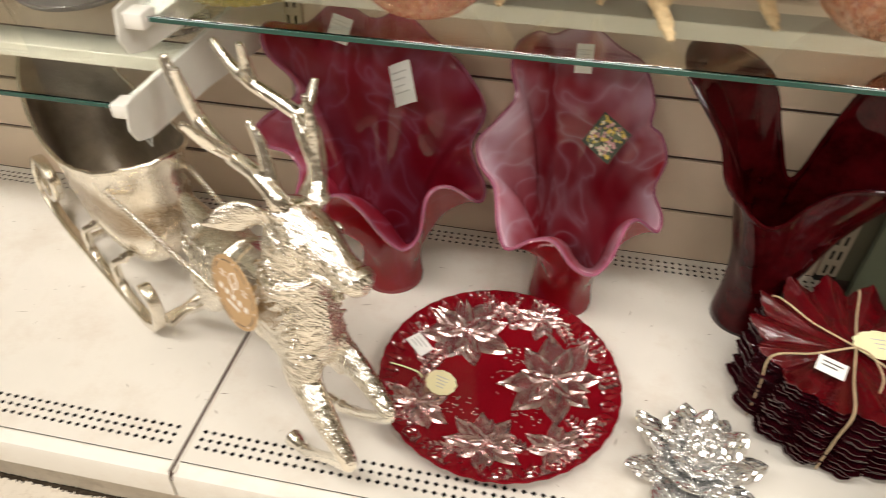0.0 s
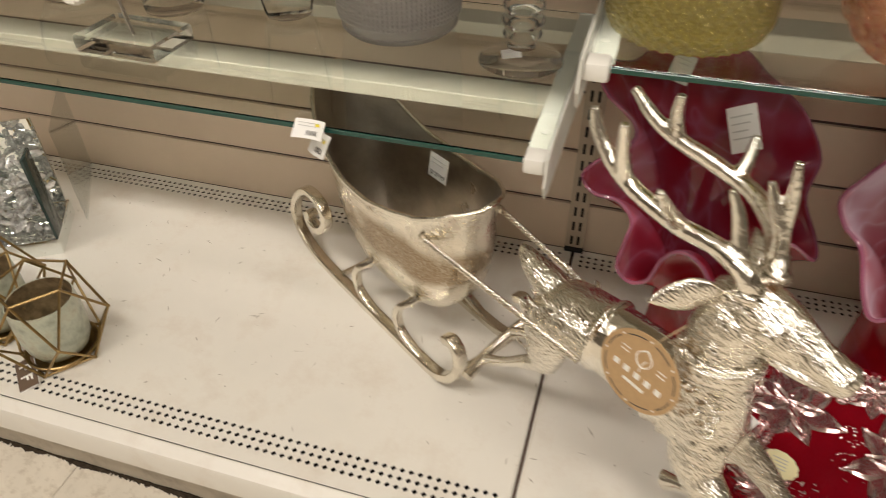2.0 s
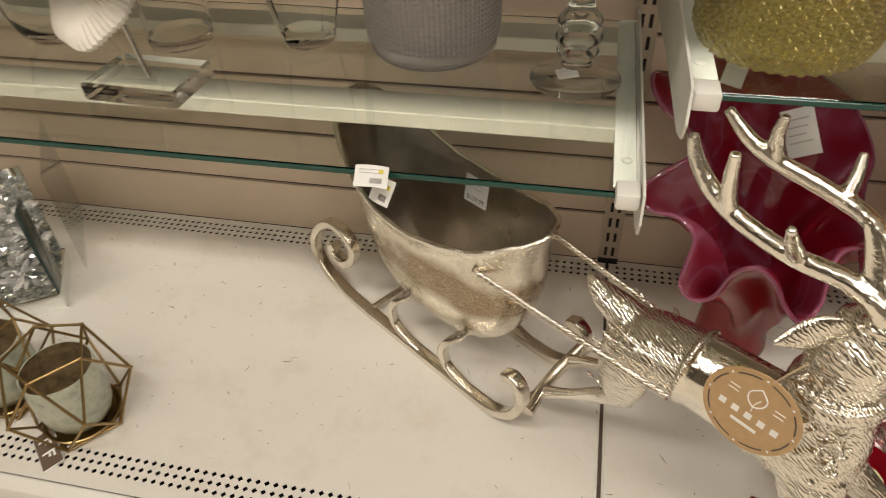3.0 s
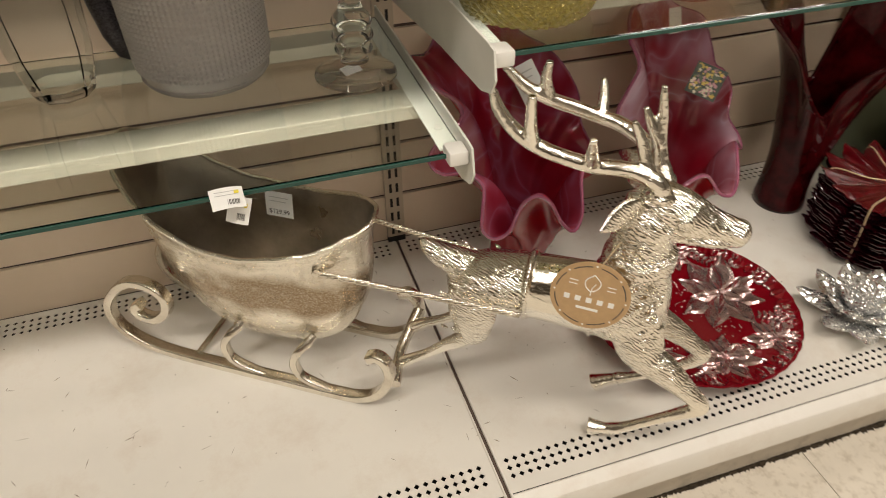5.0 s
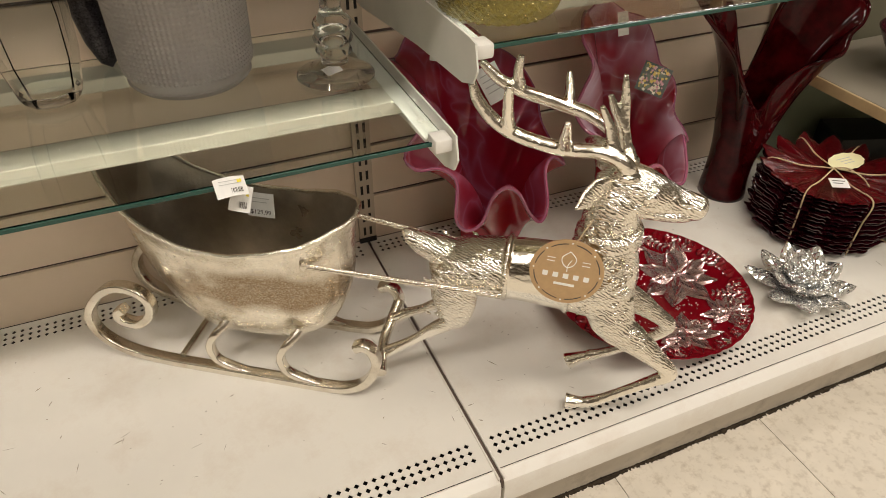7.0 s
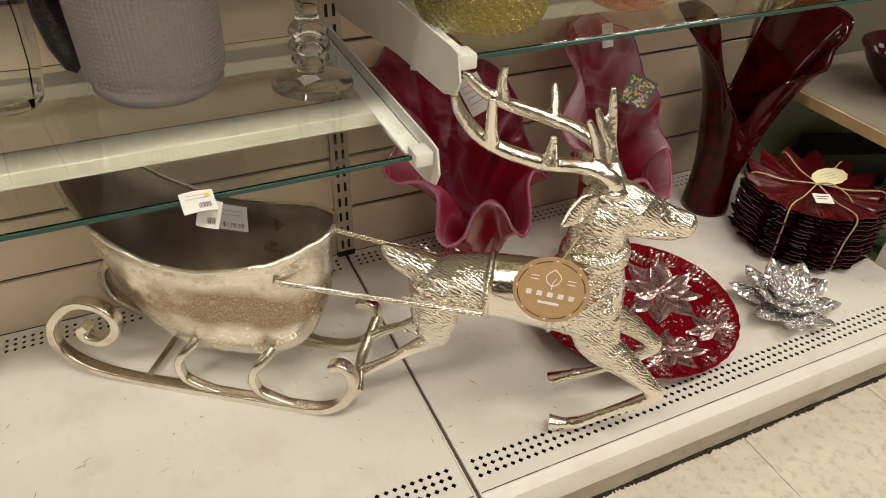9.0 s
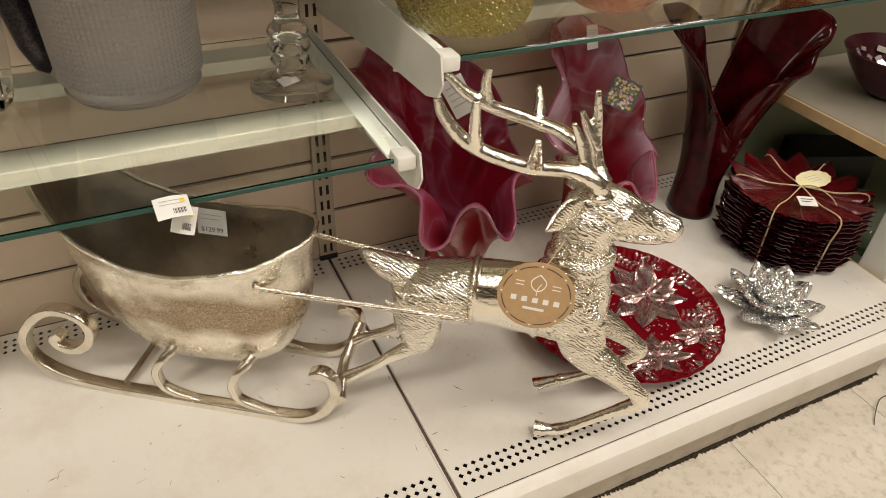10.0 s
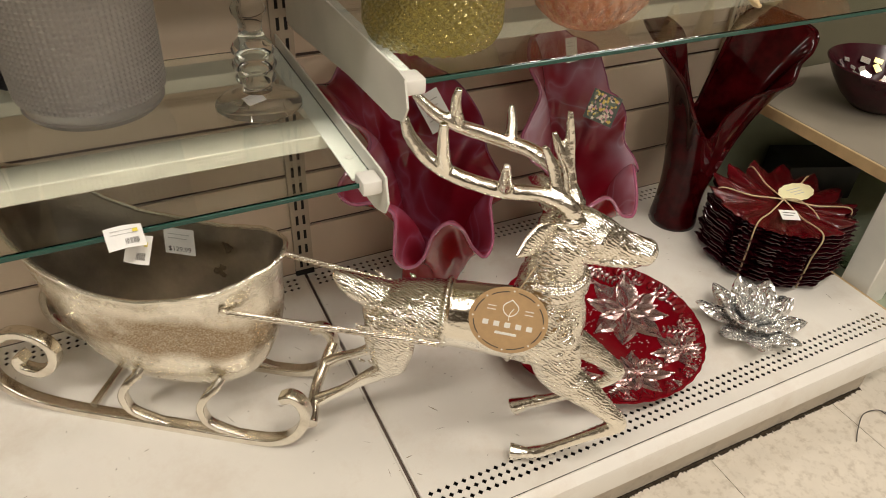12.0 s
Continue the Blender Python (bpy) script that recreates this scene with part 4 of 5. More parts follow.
# ---------------------------------------------------------------- plate, lotus, plate stack
def leaf_bm(length, width, lift=0.0025, curl=0.0, n=8, veins=True):
    """A pointed leaf along +x with a raised midrib."""
    verts, faces = [], []
    for i in range(n + 1):
        t = i / n
        w = width * math.sin(math.pi * min(1, t ** 0.8)) * 0.5 + 0.0003
        z = curl * t * t
        rip = 0.0006 * (i % 2) if veins else 0
        verts += [(length * t, -w, z), (length * t, -w * 0.55, z + lift * 0.9 + rip), (length * t, 0, z + lift * 0.45), (length * t, w * 0.55, z + lift * 0.9 + rip), (length * t, w, z)]
    for i in range(n):
        for j in range(4):
            a = i * 5 + j
            faces.append((a, a + 1, a + 6, a + 5))
    return bm_from(verts, faces)


def plate():
    rnd = random.Random(4)
    R = 0.174
    t = thing("charger_plate", pose(0.406, 0.208, 0), "ruby glass charger plate with silvered poinsettia relief, lying on the deck", "plate")

    def top(r):
        return 0.008 + 0.030 * (r / R) ** 2.2

    N = 160
    rs = []
    for r, dz in ((0.03, -0.006), (0.08, -0.0065), (0.10, -0.005), (0.15, -0.004), (R - 0.002, -0.003), (R, -0.0015), (R - 0.001, 0.0), (0.165, 0), (0.15, 0), (0.13, 0), (0.11, 0), (0.09, 0), (0.06, 0), (0.03, 0), (0.005, 0)):
        ring = []
        for j in range(N):
            a = 2 * math.pi * j / N
            sc = 1 + 0.011 * abs(math.sin(19 * a)) * max(0, (r - 0.1) / (R - 0.1))
            ring.append((r * sc * math.cos(a), r * sc * math.sin(a), top(r) + dz))
        rs.append(ring)
    body = part("dish", rings(rs), PLATE_RED, t, "translucent ruby glass dish with scalloped edge", 60)

    def place(x, y, a):
        r = math.hypot(x, y)
        tilt = math.atan(0.030 * 2.2 * (r / R) ** 1.2 / R)
        ang = math.atan2(y, x)
        nrm = Matrix.Rotation(tilt, 4, Vector((math.sin(ang), -math.cos(ang), 0)))
        return Matrix.Translation((x, y, top(r) + 0.0004)) @ nrm @ pose(0, 0, 0, 0, 0, a)

    flowers = [(-0.062, 0.088, 0.074, 20), (0.080, 0.022, 0.078, 50), (-0.004, -0.106, 0.056, 5), (-0.108, -0.064, 0.052, 70), (0.052, 0.130, 0.040, 30), (0.094, -0.100, 0.046, 15)]
    for fx, fy, size, turn in flowers:
        berries = []
        for i in range(9):
            a, r = rnd.uniform(0, 6.28), rnd.uniform(0, size * 0.14)
            x, y = fx + r * math.cos(a), fy + r * math.sin(a)
            b = bmesh.new()
            bmesh.ops.create_icosphere(b, subdivisions=1, radius=0.0021, matrix=Matrix.Translation((x, y, top(math.hypot(x, y)) + 0.0068)))
            berries.append(b)
        heart = part("poinsettia", bm_join(*berries), PETAL_SILVER, t, "frosted silver poinsettia relief", kind="stuff")
        for ringn, (cnt, k, lift) in enumerate(((8, 1.0, 0.0012), (7, 0.74, 0.0028), (5, 0.46, 0.0046))):
            for i in range(cnt):
                a = turn + 360 / cnt * i + ringn * 23 + rnd.uniform(-8, 8)
                l = size * k * rnd.uniform(0.86, 1.1)
                while math.hypot(fx + l * math.cos(radians(a)), fy + l * math.sin(radians(a))) > R - 0.004:
                    l *= 0.9
                b = moved(leaf_bm(l, l * 0.54, 0.0026, 0.001), pose(fx, fy, 0, 0, 0, a))
                for v in b.verts:
                    v.co.z += top(math.hypot(v.co.x, v.co.y)) + lift * 0.8
                part("petal", b, PETAL_SILVER, heart, "", 25)
    # sprigs, single leaves and berry strings between the flowers
    for i in range(30):
        for _ in range(40):
            a, r = rnd.uniform(0, 6.28), R * math.sqrt(rnd.uniform(0.35, 0.8))
            x, y = r * math.cos(a), r * math.sin(a)
            if all(math.hypot(x - f[0], y - f[1]) > f[2] * 0.75 for f in flowers):
                break
        turn = rnd.uniform(0, 360)
        spr = []
        for k in range(5):
            for s in (-1, 1):
                l = 0.016 - 0.0018 * k
                b = moved(leaf_bm(l, l * 0.5, 0.0028, 0, 6), pose(x, y, 0, 0, 0, turn) @ pose(0.009 * k, 0.001 * s, 0, 0, 0, s * 48))
                for v in b.verts:
                    rr = math.hypot(v.co.x, v.co.y)
                    if rr > R - 0.003:
                        v.co.x, v.co.y = v.co.x * (R - 0.003) / rr, v.co.y * (R - 0.003) / rr
                    v.co.z += top(min(R, rr)) + 0.0004
                spr.append(b)
        part("leaf_sprig", bm_join(*spr), PETAL_SILVER, t, "small silver leaf sprig", 25, "stuff")
    for cx, cy in ((0.012, 0.008), (-0.045, -0.052), (0.045, -0.045), (0.02, 0.062), (-0.12, 0.05)):
        dots = []
        for i in range(26):
            a, r = rnd.uniform(0, 6.28), 0.024 * math.sqrt(rnd.random())
            x, y = cx + r * math.cos(a), cy + r * math.sin(a)
            b = bmesh.new()
            bmesh.ops.create_icosphere(b, subdivisions=1, radius=rnd.uniform(0.0012, 0.0022), matrix=Matrix.Translation((x, y, top(math.hypot(x, y)) + 0.0006)))
            dots.append(b)
        part("berry_spray", bm_join(*dots), PETAL_SILVER, t, "", 40, "stuff")
    # pressed leaves round the rim
    leaf = None
    for i in range(44):
        a = 360 / 44 * i
        if leaf is None:
            leaf = part("rim_leaf", leaf_bm(0.026, 0.021, 0.0034, 0.0012, 6), PLATE_RED, t, "ruby pressed leaf", 25)
            ob = leaf
        else:
            ob = new("rim_leaf", leaf.data)
            ob.parent = t
        ob.matrix_basis = place(0.147 * math.cos(radians(a)), 0.147 * math.sin(radians(a)), a)
    # price sticker and scalloped card on a yellow cord
    st = part("price_sticker", moved(box(-0.018, 0.018, -0.013, 0.013, 0, 0.0006), place(-0.128, 0.038, -38) @ Matrix.Translation((0, 0, 0.005))), PAPER_WHITE, t, "white price sticker", False)
    for k in range(3):
        part("print_bar", moved(box(-0.013, 0.010 - 0.005 * k, -0.001, 0.001, 0.0007, 0.0009), place(-0.128, 0.038, -38) @ Matrix.Translation((0, 0.006 - 0.006 * k, 0.005))), INK_GREY, st, "", False)
    c = scallop_card(0.022, 0.0008)
    m = place(-0.083, -0.022, -10) @ Matrix.Translation((0, 0, 0.0075))
    card = part("gift_card", moved(c, m), PAPER_YELLOW, t, "pale yellow scalloped card", False)
    for k in range(4):
        part("print_bar", moved(box(-0.010 + 0.002 * k, 0.009 - 0.001 * k, -0.0008, 0.0008, 0.0009, 0.0011), m @ Matrix.Translation((0, 0.009 - 0.006 * k, 0))), INK_GREY, card, "", False)
    part("cord", tube([(-0.110, -0.020, top(0.11) + 0.006), (-0.118, -0.014, top(0.12) + 0.007), (-0.138, -0.012, top(0.14) + 0.006), (-0.160, -0.012, top(0.16) + 0.004)], 0.0011, 6, 5), PAPER_YELLOW, t, "yellow cord")


def scallop_card(r, th, n=12):
    m = n * 8
    ring = [((r * (1 + 0.06 * abs(math.sin(n / 2 * 2 * math.pi * j / m)))) * math.cos(2 * math.pi * j / m), (r * (1 + 0.06 * abs(math.sin(n / 2 * 2 * math.pi * j / m)))) * math.sin(2 * math.pi * j / m)) for j in range(m)]
    return rings([[(x, y, 0) for x, y in ring], [(x, y, th) for x, y in ring]])


plate()


def crystal_petal(length, width, thick, rnd):
    """A pointed faceted crystal leaf along +x."""
    verts, faces = [], []
    n, m = 18, 11
    for side in (1, -1):
        for i in range(n + 1):
            t = i / n
            w = width * (math.sin(math.pi * min(1, t ** 0.85)) ** 0.65 if 0 < t < 1 else 0.02)
            for j in range(m + 1):
                s = j / m * 2 - 1
                h = thick * (1 - s * s) * math.sin(math.pi * min(0.98, max(0.05, t))) * 0.5
                jit = rnd.uniform(-0.0016, 0.0016) if 0 < j < m and 0 < i < n else 0
                verts.append((length * t + jit, w * 0.5 * s, side * (h + abs(jit)) + length * 0.12 * t * t))
    base = (n + 1) * (m + 1)
    for side in (0, 1):
        for i in range(n):
            for j in range(m):
                a = side * base + i * (m + 1) + j
                q = (a, a + 1, a + m + 2, a + m + 1)
                faces += [q[:3], (q[0], q[2], q[3])]
    bm = bm_from(verts, faces)
    bmesh.ops.remove_doubles(bm, verts=bm.verts[:], dist=0.0002)
    return bm


def lotus():
    rnd = random.Random(9)
    t = thing("crystal_lotus", pose(0.676, 0.120, 0), "faceted clear crystal lotus candle holder on the deck", "ornament")
    for cnt, r0, l, w, tilt, z, off in ((8, 0.020, 0.078, 0.046, 9, 0.012, 8), (8, 0.016, 0.068, 0.046, 34, 0.018, 30), (7, 0.013, 0.056, 0.042, 54, 0.024, 12), (5, 0.008, 0.040, 0.034, 72, 0.030, 40)):
        for i in range(cnt):
            a = off + 360 / cnt * i + rnd.uniform(-5, 5)
            bm = moved(crystal_petal(l * rnd.uniform(0.94, 1.06), w, 0.012, rnd), pose(0, 0, z, 0, 0, a) @ pose(r0, 0, 0, 0, -tilt, 0))
            part("petal", bm, CRYSTAL, t, "", False)
    bm = bmesh.new()
    bmesh.ops.create_icosphere(bm, subdivisions=2, radius=0.02)
    for v in bm.verts:
        v.co = v.co * rnd.uniform(0.9, 1.05)
    part("centre", moved(bm, pose(0, 0, 0.042) @ Matrix.Diagonal((1.1, 1.1, 0.7, 1))), CRYSTAL, t, "", False)
    part("foot", lathe([(0.03, 0), (0.032, 0.004), (0.02, 0.02), (0.012, 0.03)], 8, True, True), CRYSTAL, t, "", False)


lotus()


def plate_stack():
    rnd = random.Random(2)
    t = thing("plate_stack", pose(0.872, 0.274, 0), "stack of dark garnet flower-shaped glass plates tied with twine", "plate stack")
    N = 240
    R = 0.128

    def fold(a):
        """Fourteen pointed petals, each creased along its middle."""
        q = (14 * a / (2 * math.pi)) % 1.0
        return 1 - abs(2 * q - 1)

    def edge(a, k):
        w = fold(a)
        nick = 0.018 * abs(math.sin(30 * a))
        return R * (0.84 + (0.22 * w ** 0.8 + nick) * max(0, k * 1.5 - 0.5)) * k

    def plate_bm():
        rs = []
        for k, z in ((0.5, 0.0), (0.75, 0.002), (1.0, 0.0045), (1.0, 0.0062), (0.985, 0.0066), (0.86, 0.0056), (0.75, 0.0048), (0.62, 0.0042), (0.5, 0.0036), (0.02, 0.0032)):
            ring = []
            for j in range(N):
                a = 2 * math.pi * j / N
                r = edge(a, k)
                wav = (0.017 * fold(a) - 0.003 + 0.0012 * math.sin(36 * a)) * max(0, (k - 0.4) / 0.6) ** 1.2
                ring.append((r * math.cos(a), r * math.sin(a), z + wav))
            rs.append(ring)
        return rings(rs)

    first = None
    count, step = 15, 0.0084
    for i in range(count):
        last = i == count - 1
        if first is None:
            first = part("plate", plate_bm(), STACK_SHADED, t, "", 50)
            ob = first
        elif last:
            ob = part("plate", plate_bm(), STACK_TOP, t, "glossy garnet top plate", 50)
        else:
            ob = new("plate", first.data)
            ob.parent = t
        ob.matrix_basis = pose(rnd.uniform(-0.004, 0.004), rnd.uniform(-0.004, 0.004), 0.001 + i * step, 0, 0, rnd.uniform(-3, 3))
    zt = 0.001 + (count - 1) * step + 0.010
    for a in (20, 75, 140):
        c, s = math.cos(radians(a)), math.sin(radians(a))
        pts = [(-0.116 * c, -0.116 * s, 0.006), (-0.119 * c, -0.119 * s, zt * 0.6), (-0.122 * c, -0.122 * s, zt + 0.006), (-0.06 * c, -0.06 * s, zt + 0.001), (0, 0, zt + 0.004), (0.06 * c, 0.06 * s, zt + 0.001), (0.122 * c, 0.122 * s, zt + 0.006), (0.119 * c, 0.119 * s, zt * 0.6), (0.116 * c, 0.116 * s, 0.006)]
        part("twine", tube(pts, 0.0015, 7, 6), TWINE, t, "jute twine")
    part("twine", tube([(0, 0, zt + 0.005), (0.012, -0.02, zt + 0.012), (0.02, -0.05, zt + 0.006), (0.01, -0.075, zt + 0.003)], 0.0013, 7, 6), TWINE, t)
    m = pose(0.034, 0.004, zt + 0.010, 8, -6, -8)
    card = part("gift_card", moved(scallop_card(0.024, 0.0008), m @ Matrix.Diagonal((1.5, 0.95, 1, 1))), PAPER_YELLOW, t, "pale yellow scalloped card", False)
    for k in range(3):
        part("print_bar", moved(box(-0.016 + 0.004 * k, 0.014, -0.0008, 0.0008, 0.001, 0.0012), m @ Matrix.Translation((0, 0.008 - 0.007 * k, 0))), INK_GREY, card, "", False)
    m = pose(-0.044, -0.050, zt + 0.010, 14, 4, -22)
    st = part("price_sticker", moved(box(-0.018, 0.018, -0.012, 0.012, 0, 0.0006), m), PAPER_WHITE, t, "white price sticker", False)
    for k in range(2):
        part("print_bar", moved(box(-0.012, 0.013 - 0.006 * k, -0.001, 0.001, 0.0007, 0.0009), m @ Matrix.Translation((0, 0.005 - 0.006 * k, 0))), INK, st, "", False)


plate_stack()


# ---------------------------------------------------------------- paper tags
def text_bm(body, size):
    cu = bpy.data.curves.new("lettering", "FONT")
    cu.body, cu.size, cu.align_x, cu.align_y = body, size, "CENTER", "CENTER"
    ob = bpy.data.objects.new("lettering", cu)
    scene.collection.objects.link(ob)
    me = ob.to_mesh()
    bm = bmesh.new()
    bm.from_mesh(me)
    ob.to_mesh_clear()
    bpy.data.objects.remove(ob)
    return bm


def card_tag(name, m, w, h, label, material=PAPER_WHITE, lines=3, price="", barcode=False, bend=0.0):
    t = thing(name, m, label, "tag")
    pts = 8
    verts, faces = [], []
    for k, th in enumerate((0.0, 0.0006)):
        for i in range(pts + 1):
            x = -w / 2 + w * i / pts
            z = bend * math.sin(math.pi * i / pts) + th
            verts += [(x, -h / 2, z), (x, h / 2, z)]
    n = 2 * (pts + 1)
    for i in range(pts):
        a = 2 * i
        faces += [(a, a + 1, a + 3, a + 2), (n + a, n + a + 2, n + a + 3, n + a + 1), (a, a + 2, n + a + 2, n + a), (a + 1, n + a + 1, n + a + 3, a + 3)]
    faces += [(0, n, n + 1, 1), (2 * pts, 2 * pts + 1, n + 2 * pts + 1, n + 2 * pts)]
    c = part("card", bm_from(verts, faces), material, t, "", False)
    for k in range(lines):
        y = h * (0.28 - 0.16 * k)
        part("print_bar", box(-w * 0.36, w * (0.34 - 0.09 * (k % 3)), y - h * 0.014, y + h * 0.014, bend + 0.0009, bend + 0.0011), INK_GREY, c, "", False)
    if barcode:
        for k in range(9):
            x = -w * 0.02 + w * 0.042 * k
            part("barcode_bar", box(x, x + w * (0.012 + 0.012 * (k % 2)), -h * 0.34, -h * 0.10, bend + 0.0009, bend + 0.0011), INK, c, "", False)
        part("price_spot", box(w * 0.22, w * 0.36, h * 0.14, h * 0.30, bend + 0.0009, bend + 0.0011), SPOT_YELLOW, c, "yellow printed spot", False)
    if price:
        part("price", moved(text_bm(price, h * 0.26), pose(0, -h * 0.30, bend + 0.0012)), INK, c, "black printed price", False)
    return t


def in_sleigh(u, v, z):
    c, s = math.cos(radians(-35)), math.sin(radians(-35))
    return (u * c - v * s, u * s + v * c, z)


def kraft_tag():
    t = thing("kraft_tag", pose(*in_sleigh(0.056, 0.112, 0.280), 82, 4, -35), "round brown kraft hang tag on the reindeer's neck", "tag")
    r = 0.0465
    d = part("disc", lathe([(r, 0), (r, 0.0012), (0.0005, 0.0013)], 56, True, True), KRAFT, t, "brown card disc", 30)
    # dashed dark ring
    for k in range(8):
        a0 = 2 * math.pi * k / 8 + 0.12
        seg = []
        for i in range(7):
            a = a0 + 0.54 * i / 6
            seg.append([(rr * math.cos(a), rr * math.sin(a), 0.0016) for rr in (r * 0.86, r * 0.89)])
        part("ring_dash", rings(seg, False, False, False), INK, d, "", False)
        a = 2 * math.pi * k / 8
        part("dot", moved(lathe([(0.0013, 0), (0.0002, 0.0002)], 10, True, True), pose(r * 0.9 * math.cos(a), r * 0.9 * math.sin(a), 0.0015)), INK_WHITE, d, "", False)
    bm = tube([(0, 0.030, 0.0016), (0.0085, 0.021, 0.0016), (0.007, 0.012, 0.0016), (0, 0.007, 0.0016), (-0.007, 0.012, 0.0016), (-0.0085, 0.021, 0.0016), (0, 0.030, 0.0016)], 0.0007, 6, 5)
    part("leaf_mark", bm, INK_WHITE, d, "white outlined leaf mark")
    part("leaf_mark", tube([(0, 0.001, 0.0016), (0, 0.010, 0.0016), (0.0035, 0.018, 0.0016)], 0.0006, 6, 4), INK_WHITE, d)
    for s in (-1, 1):
        for k in (0, 1):
            part("dash", moved(box(-0.005, 0.005, -0.0005, 0.0005, 0.0014, 0.0018), pose(s * 0.022, 0.013 + 0.005 * k, 0)), INK_WHITE, d, "", False)
    for k in range(5):
        x = -0.026 + 0.013 * k
        part("letter_bar", box(x - 0.0034, x + 0.0034, -0.0095, -0.0025, 0.0014, 0.0018), INK_WHITE, d, "", False)
    part("small_print", box(-0.013, 0.013, -0.0200, -0.0165, 0.0014, 0.0018), INK_WHITE, d, "", False)
    part("string", tube([(0.004, 0.043, 0.001), (0.010, 0.058, -0.002), (0.018, 0.074, -0.010)], 0.0008, 6, 5), TWINE, t, "thin cord")


kraft_tag()
card_tag("price_sticker", pose(*in_sleigh(-0.408, 0.2195, 0.241), 80, 0, -35), 0.044, 0.040, "white price sticker inside the sleigh", price="$129.99", lines=2)
card_tag("price_tag", pose(-0.262, 0.136, 0.452, 34, 6, 8), 0.032, 0.022, "white hang tag lying over the glass edge", lines=2, barcode=True, bend=0.003)
card_tag("price_tag", pose(-0.254, 0.141, 0.434, 68, 14, -20), 0.022, 0.028, "small white tag hanging under the glass edge", lines=1, barcode=True, bend=0.002)
card_tag("vase_tag", pose(0.205, 0.466, 0.345, 66, 0, -28) @ pose(0, 0, 0, 0, 0, 32), 0.040, 0.062, "pale printed hang tag inside the red vase", lines=4, bend=0.003)
card_tag("vase_tag", pose(0.110, 0.478, 0.412, 66, 20, 10), 0.030, 0.034, "small white sticker on the vase lip", lines=2)
card_tag("vase_tag", pose(0.462, 0.478, 0.405, 70, 0, 6), 0.024, 0.036, "small white sticker near the vase lip", lines=2)


def picture_label():
    t = thing("picture_label", pose(0.508, 0.424, 0.318, 62, 0, -30) @ pose(0, 0, 0, 0, 0, -18), "colourful flower-print label inside the red vase", "label")
    base = part("card", box(-0.026, 0.026, -0.026, 0.026, 0, 0.0008), mat("dark_green_print", (0.06, 0.07, 0.05), 0.4), t, "", False)
    rnd = random.Random(6)
    cols = [mat("print_cream", (0.75, 0.66, 0.5), 0.4), mat("print_pink", (0.6, 0.3, 0.32), 0.4), mat("print_yellow", (0.7, 0.5, 0.1), 0.4), mat("print_leaf", (0.12, 0.15, 0.09), 0.4)]
    for k, m in enumerate(cols):
        bms = []
        for i in range(26):
            x, y, r = rnd.uniform(-0.022, 0.022), rnd.uniform(-0.022, 0.022), rnd.uniform(0.0016, 0.0034)
            z = 0.00095 + 0.00012 * k + 0.00001 * i
            bms.append(bm_from([(x + r * (1 + 0.3 * math.sin(5 * a)) * math.cos(a), y + r * (1 + 0.3 * math.sin(5 * a)) * math.sin(a), z) for a in [2 * math.pi * q / 12 for q in range(12)]], [tuple(range(12))]))
        part("flower_print", bm_join(*bms), m, base, "", False)


picture_label()


# ---------------------------------------------------------------- candle holders and mirrored stand
def geometric_holder(m, label):
    t = thing("geometric_candle_holder", m, label, "candle holder", "wire candle holders")
    P = {}
    for k in range(5):
        a = radians(72 * k - 4)
        b = radians(72 * k + 32)
        P["b", k] = (0.062 * math.cos(a), 0.062 * math.sin(a), 0.003)
        P["m", k] = (0.086 * math.cos(b), 0.086 * math.sin(b), 0.070)
        P["t", k] = (0.056 * math.cos(a), 0.056 * math.sin(a), 0.143)
    E = []
    for k in range(5):
        n = (k + 1) % 5
        E += [(("b", k), ("b", n)), (("t", k), ("t", n)), (("m", k), ("t", k)), (("m", k), ("t", n)), (("m", k), ("b", k)), (("m", k), ("b", n))]
    for a, b in E:
        part("wire", tube([P[a], P[b]], 0.0021, 8, 1), BRASS, t)
    for k in P.values():
        bm = bmesh.new()
        bmesh.ops.create_icosphere(bm, subdivisions=2, radius=0.0031, matrix=Matrix.Translation(k))
        part("joint", bm, BRASS, t)
    part("ring_tray", lathe([(0.046, 0.002), (0.053, 0.003), (0.055, 0.010), (0.053, 0.011), (0.046, 0.006)], 40, True, False), BRASS, t, "dark brass ring under the cup")
    cup = part("cup", lathe([(0.028, 0.005), (0.040, 0.010), (0.047, 0.026), (0.050, 0.05), (0.050, 0.082), (0.048, 0.108), (0.0465, 0.108), (0.0485, 0.080), (0.0485, 0.05), (0.045, 0.027), (0.038, 0.013), (0.01, 0.010)], 48, True, True), [MERCURY, MERCURY_IN], t, "mottled green and tan mercury glass cup", 60)
    for p in cup.data.polygons:
        if p.normal.dot(Vector((p.center.x, p.center.y, 0))) < 0 and p.center.z > 0.0125:
            p.material_index = 1
    return t


holder = geometric_holder(pose(-0.738, 0.106, 0), "brass wire polyhedron holder with mottled mercury glass cup")
copy_thing(holder, pose(-0.872, 0.128, 0, 0, 0, 28))


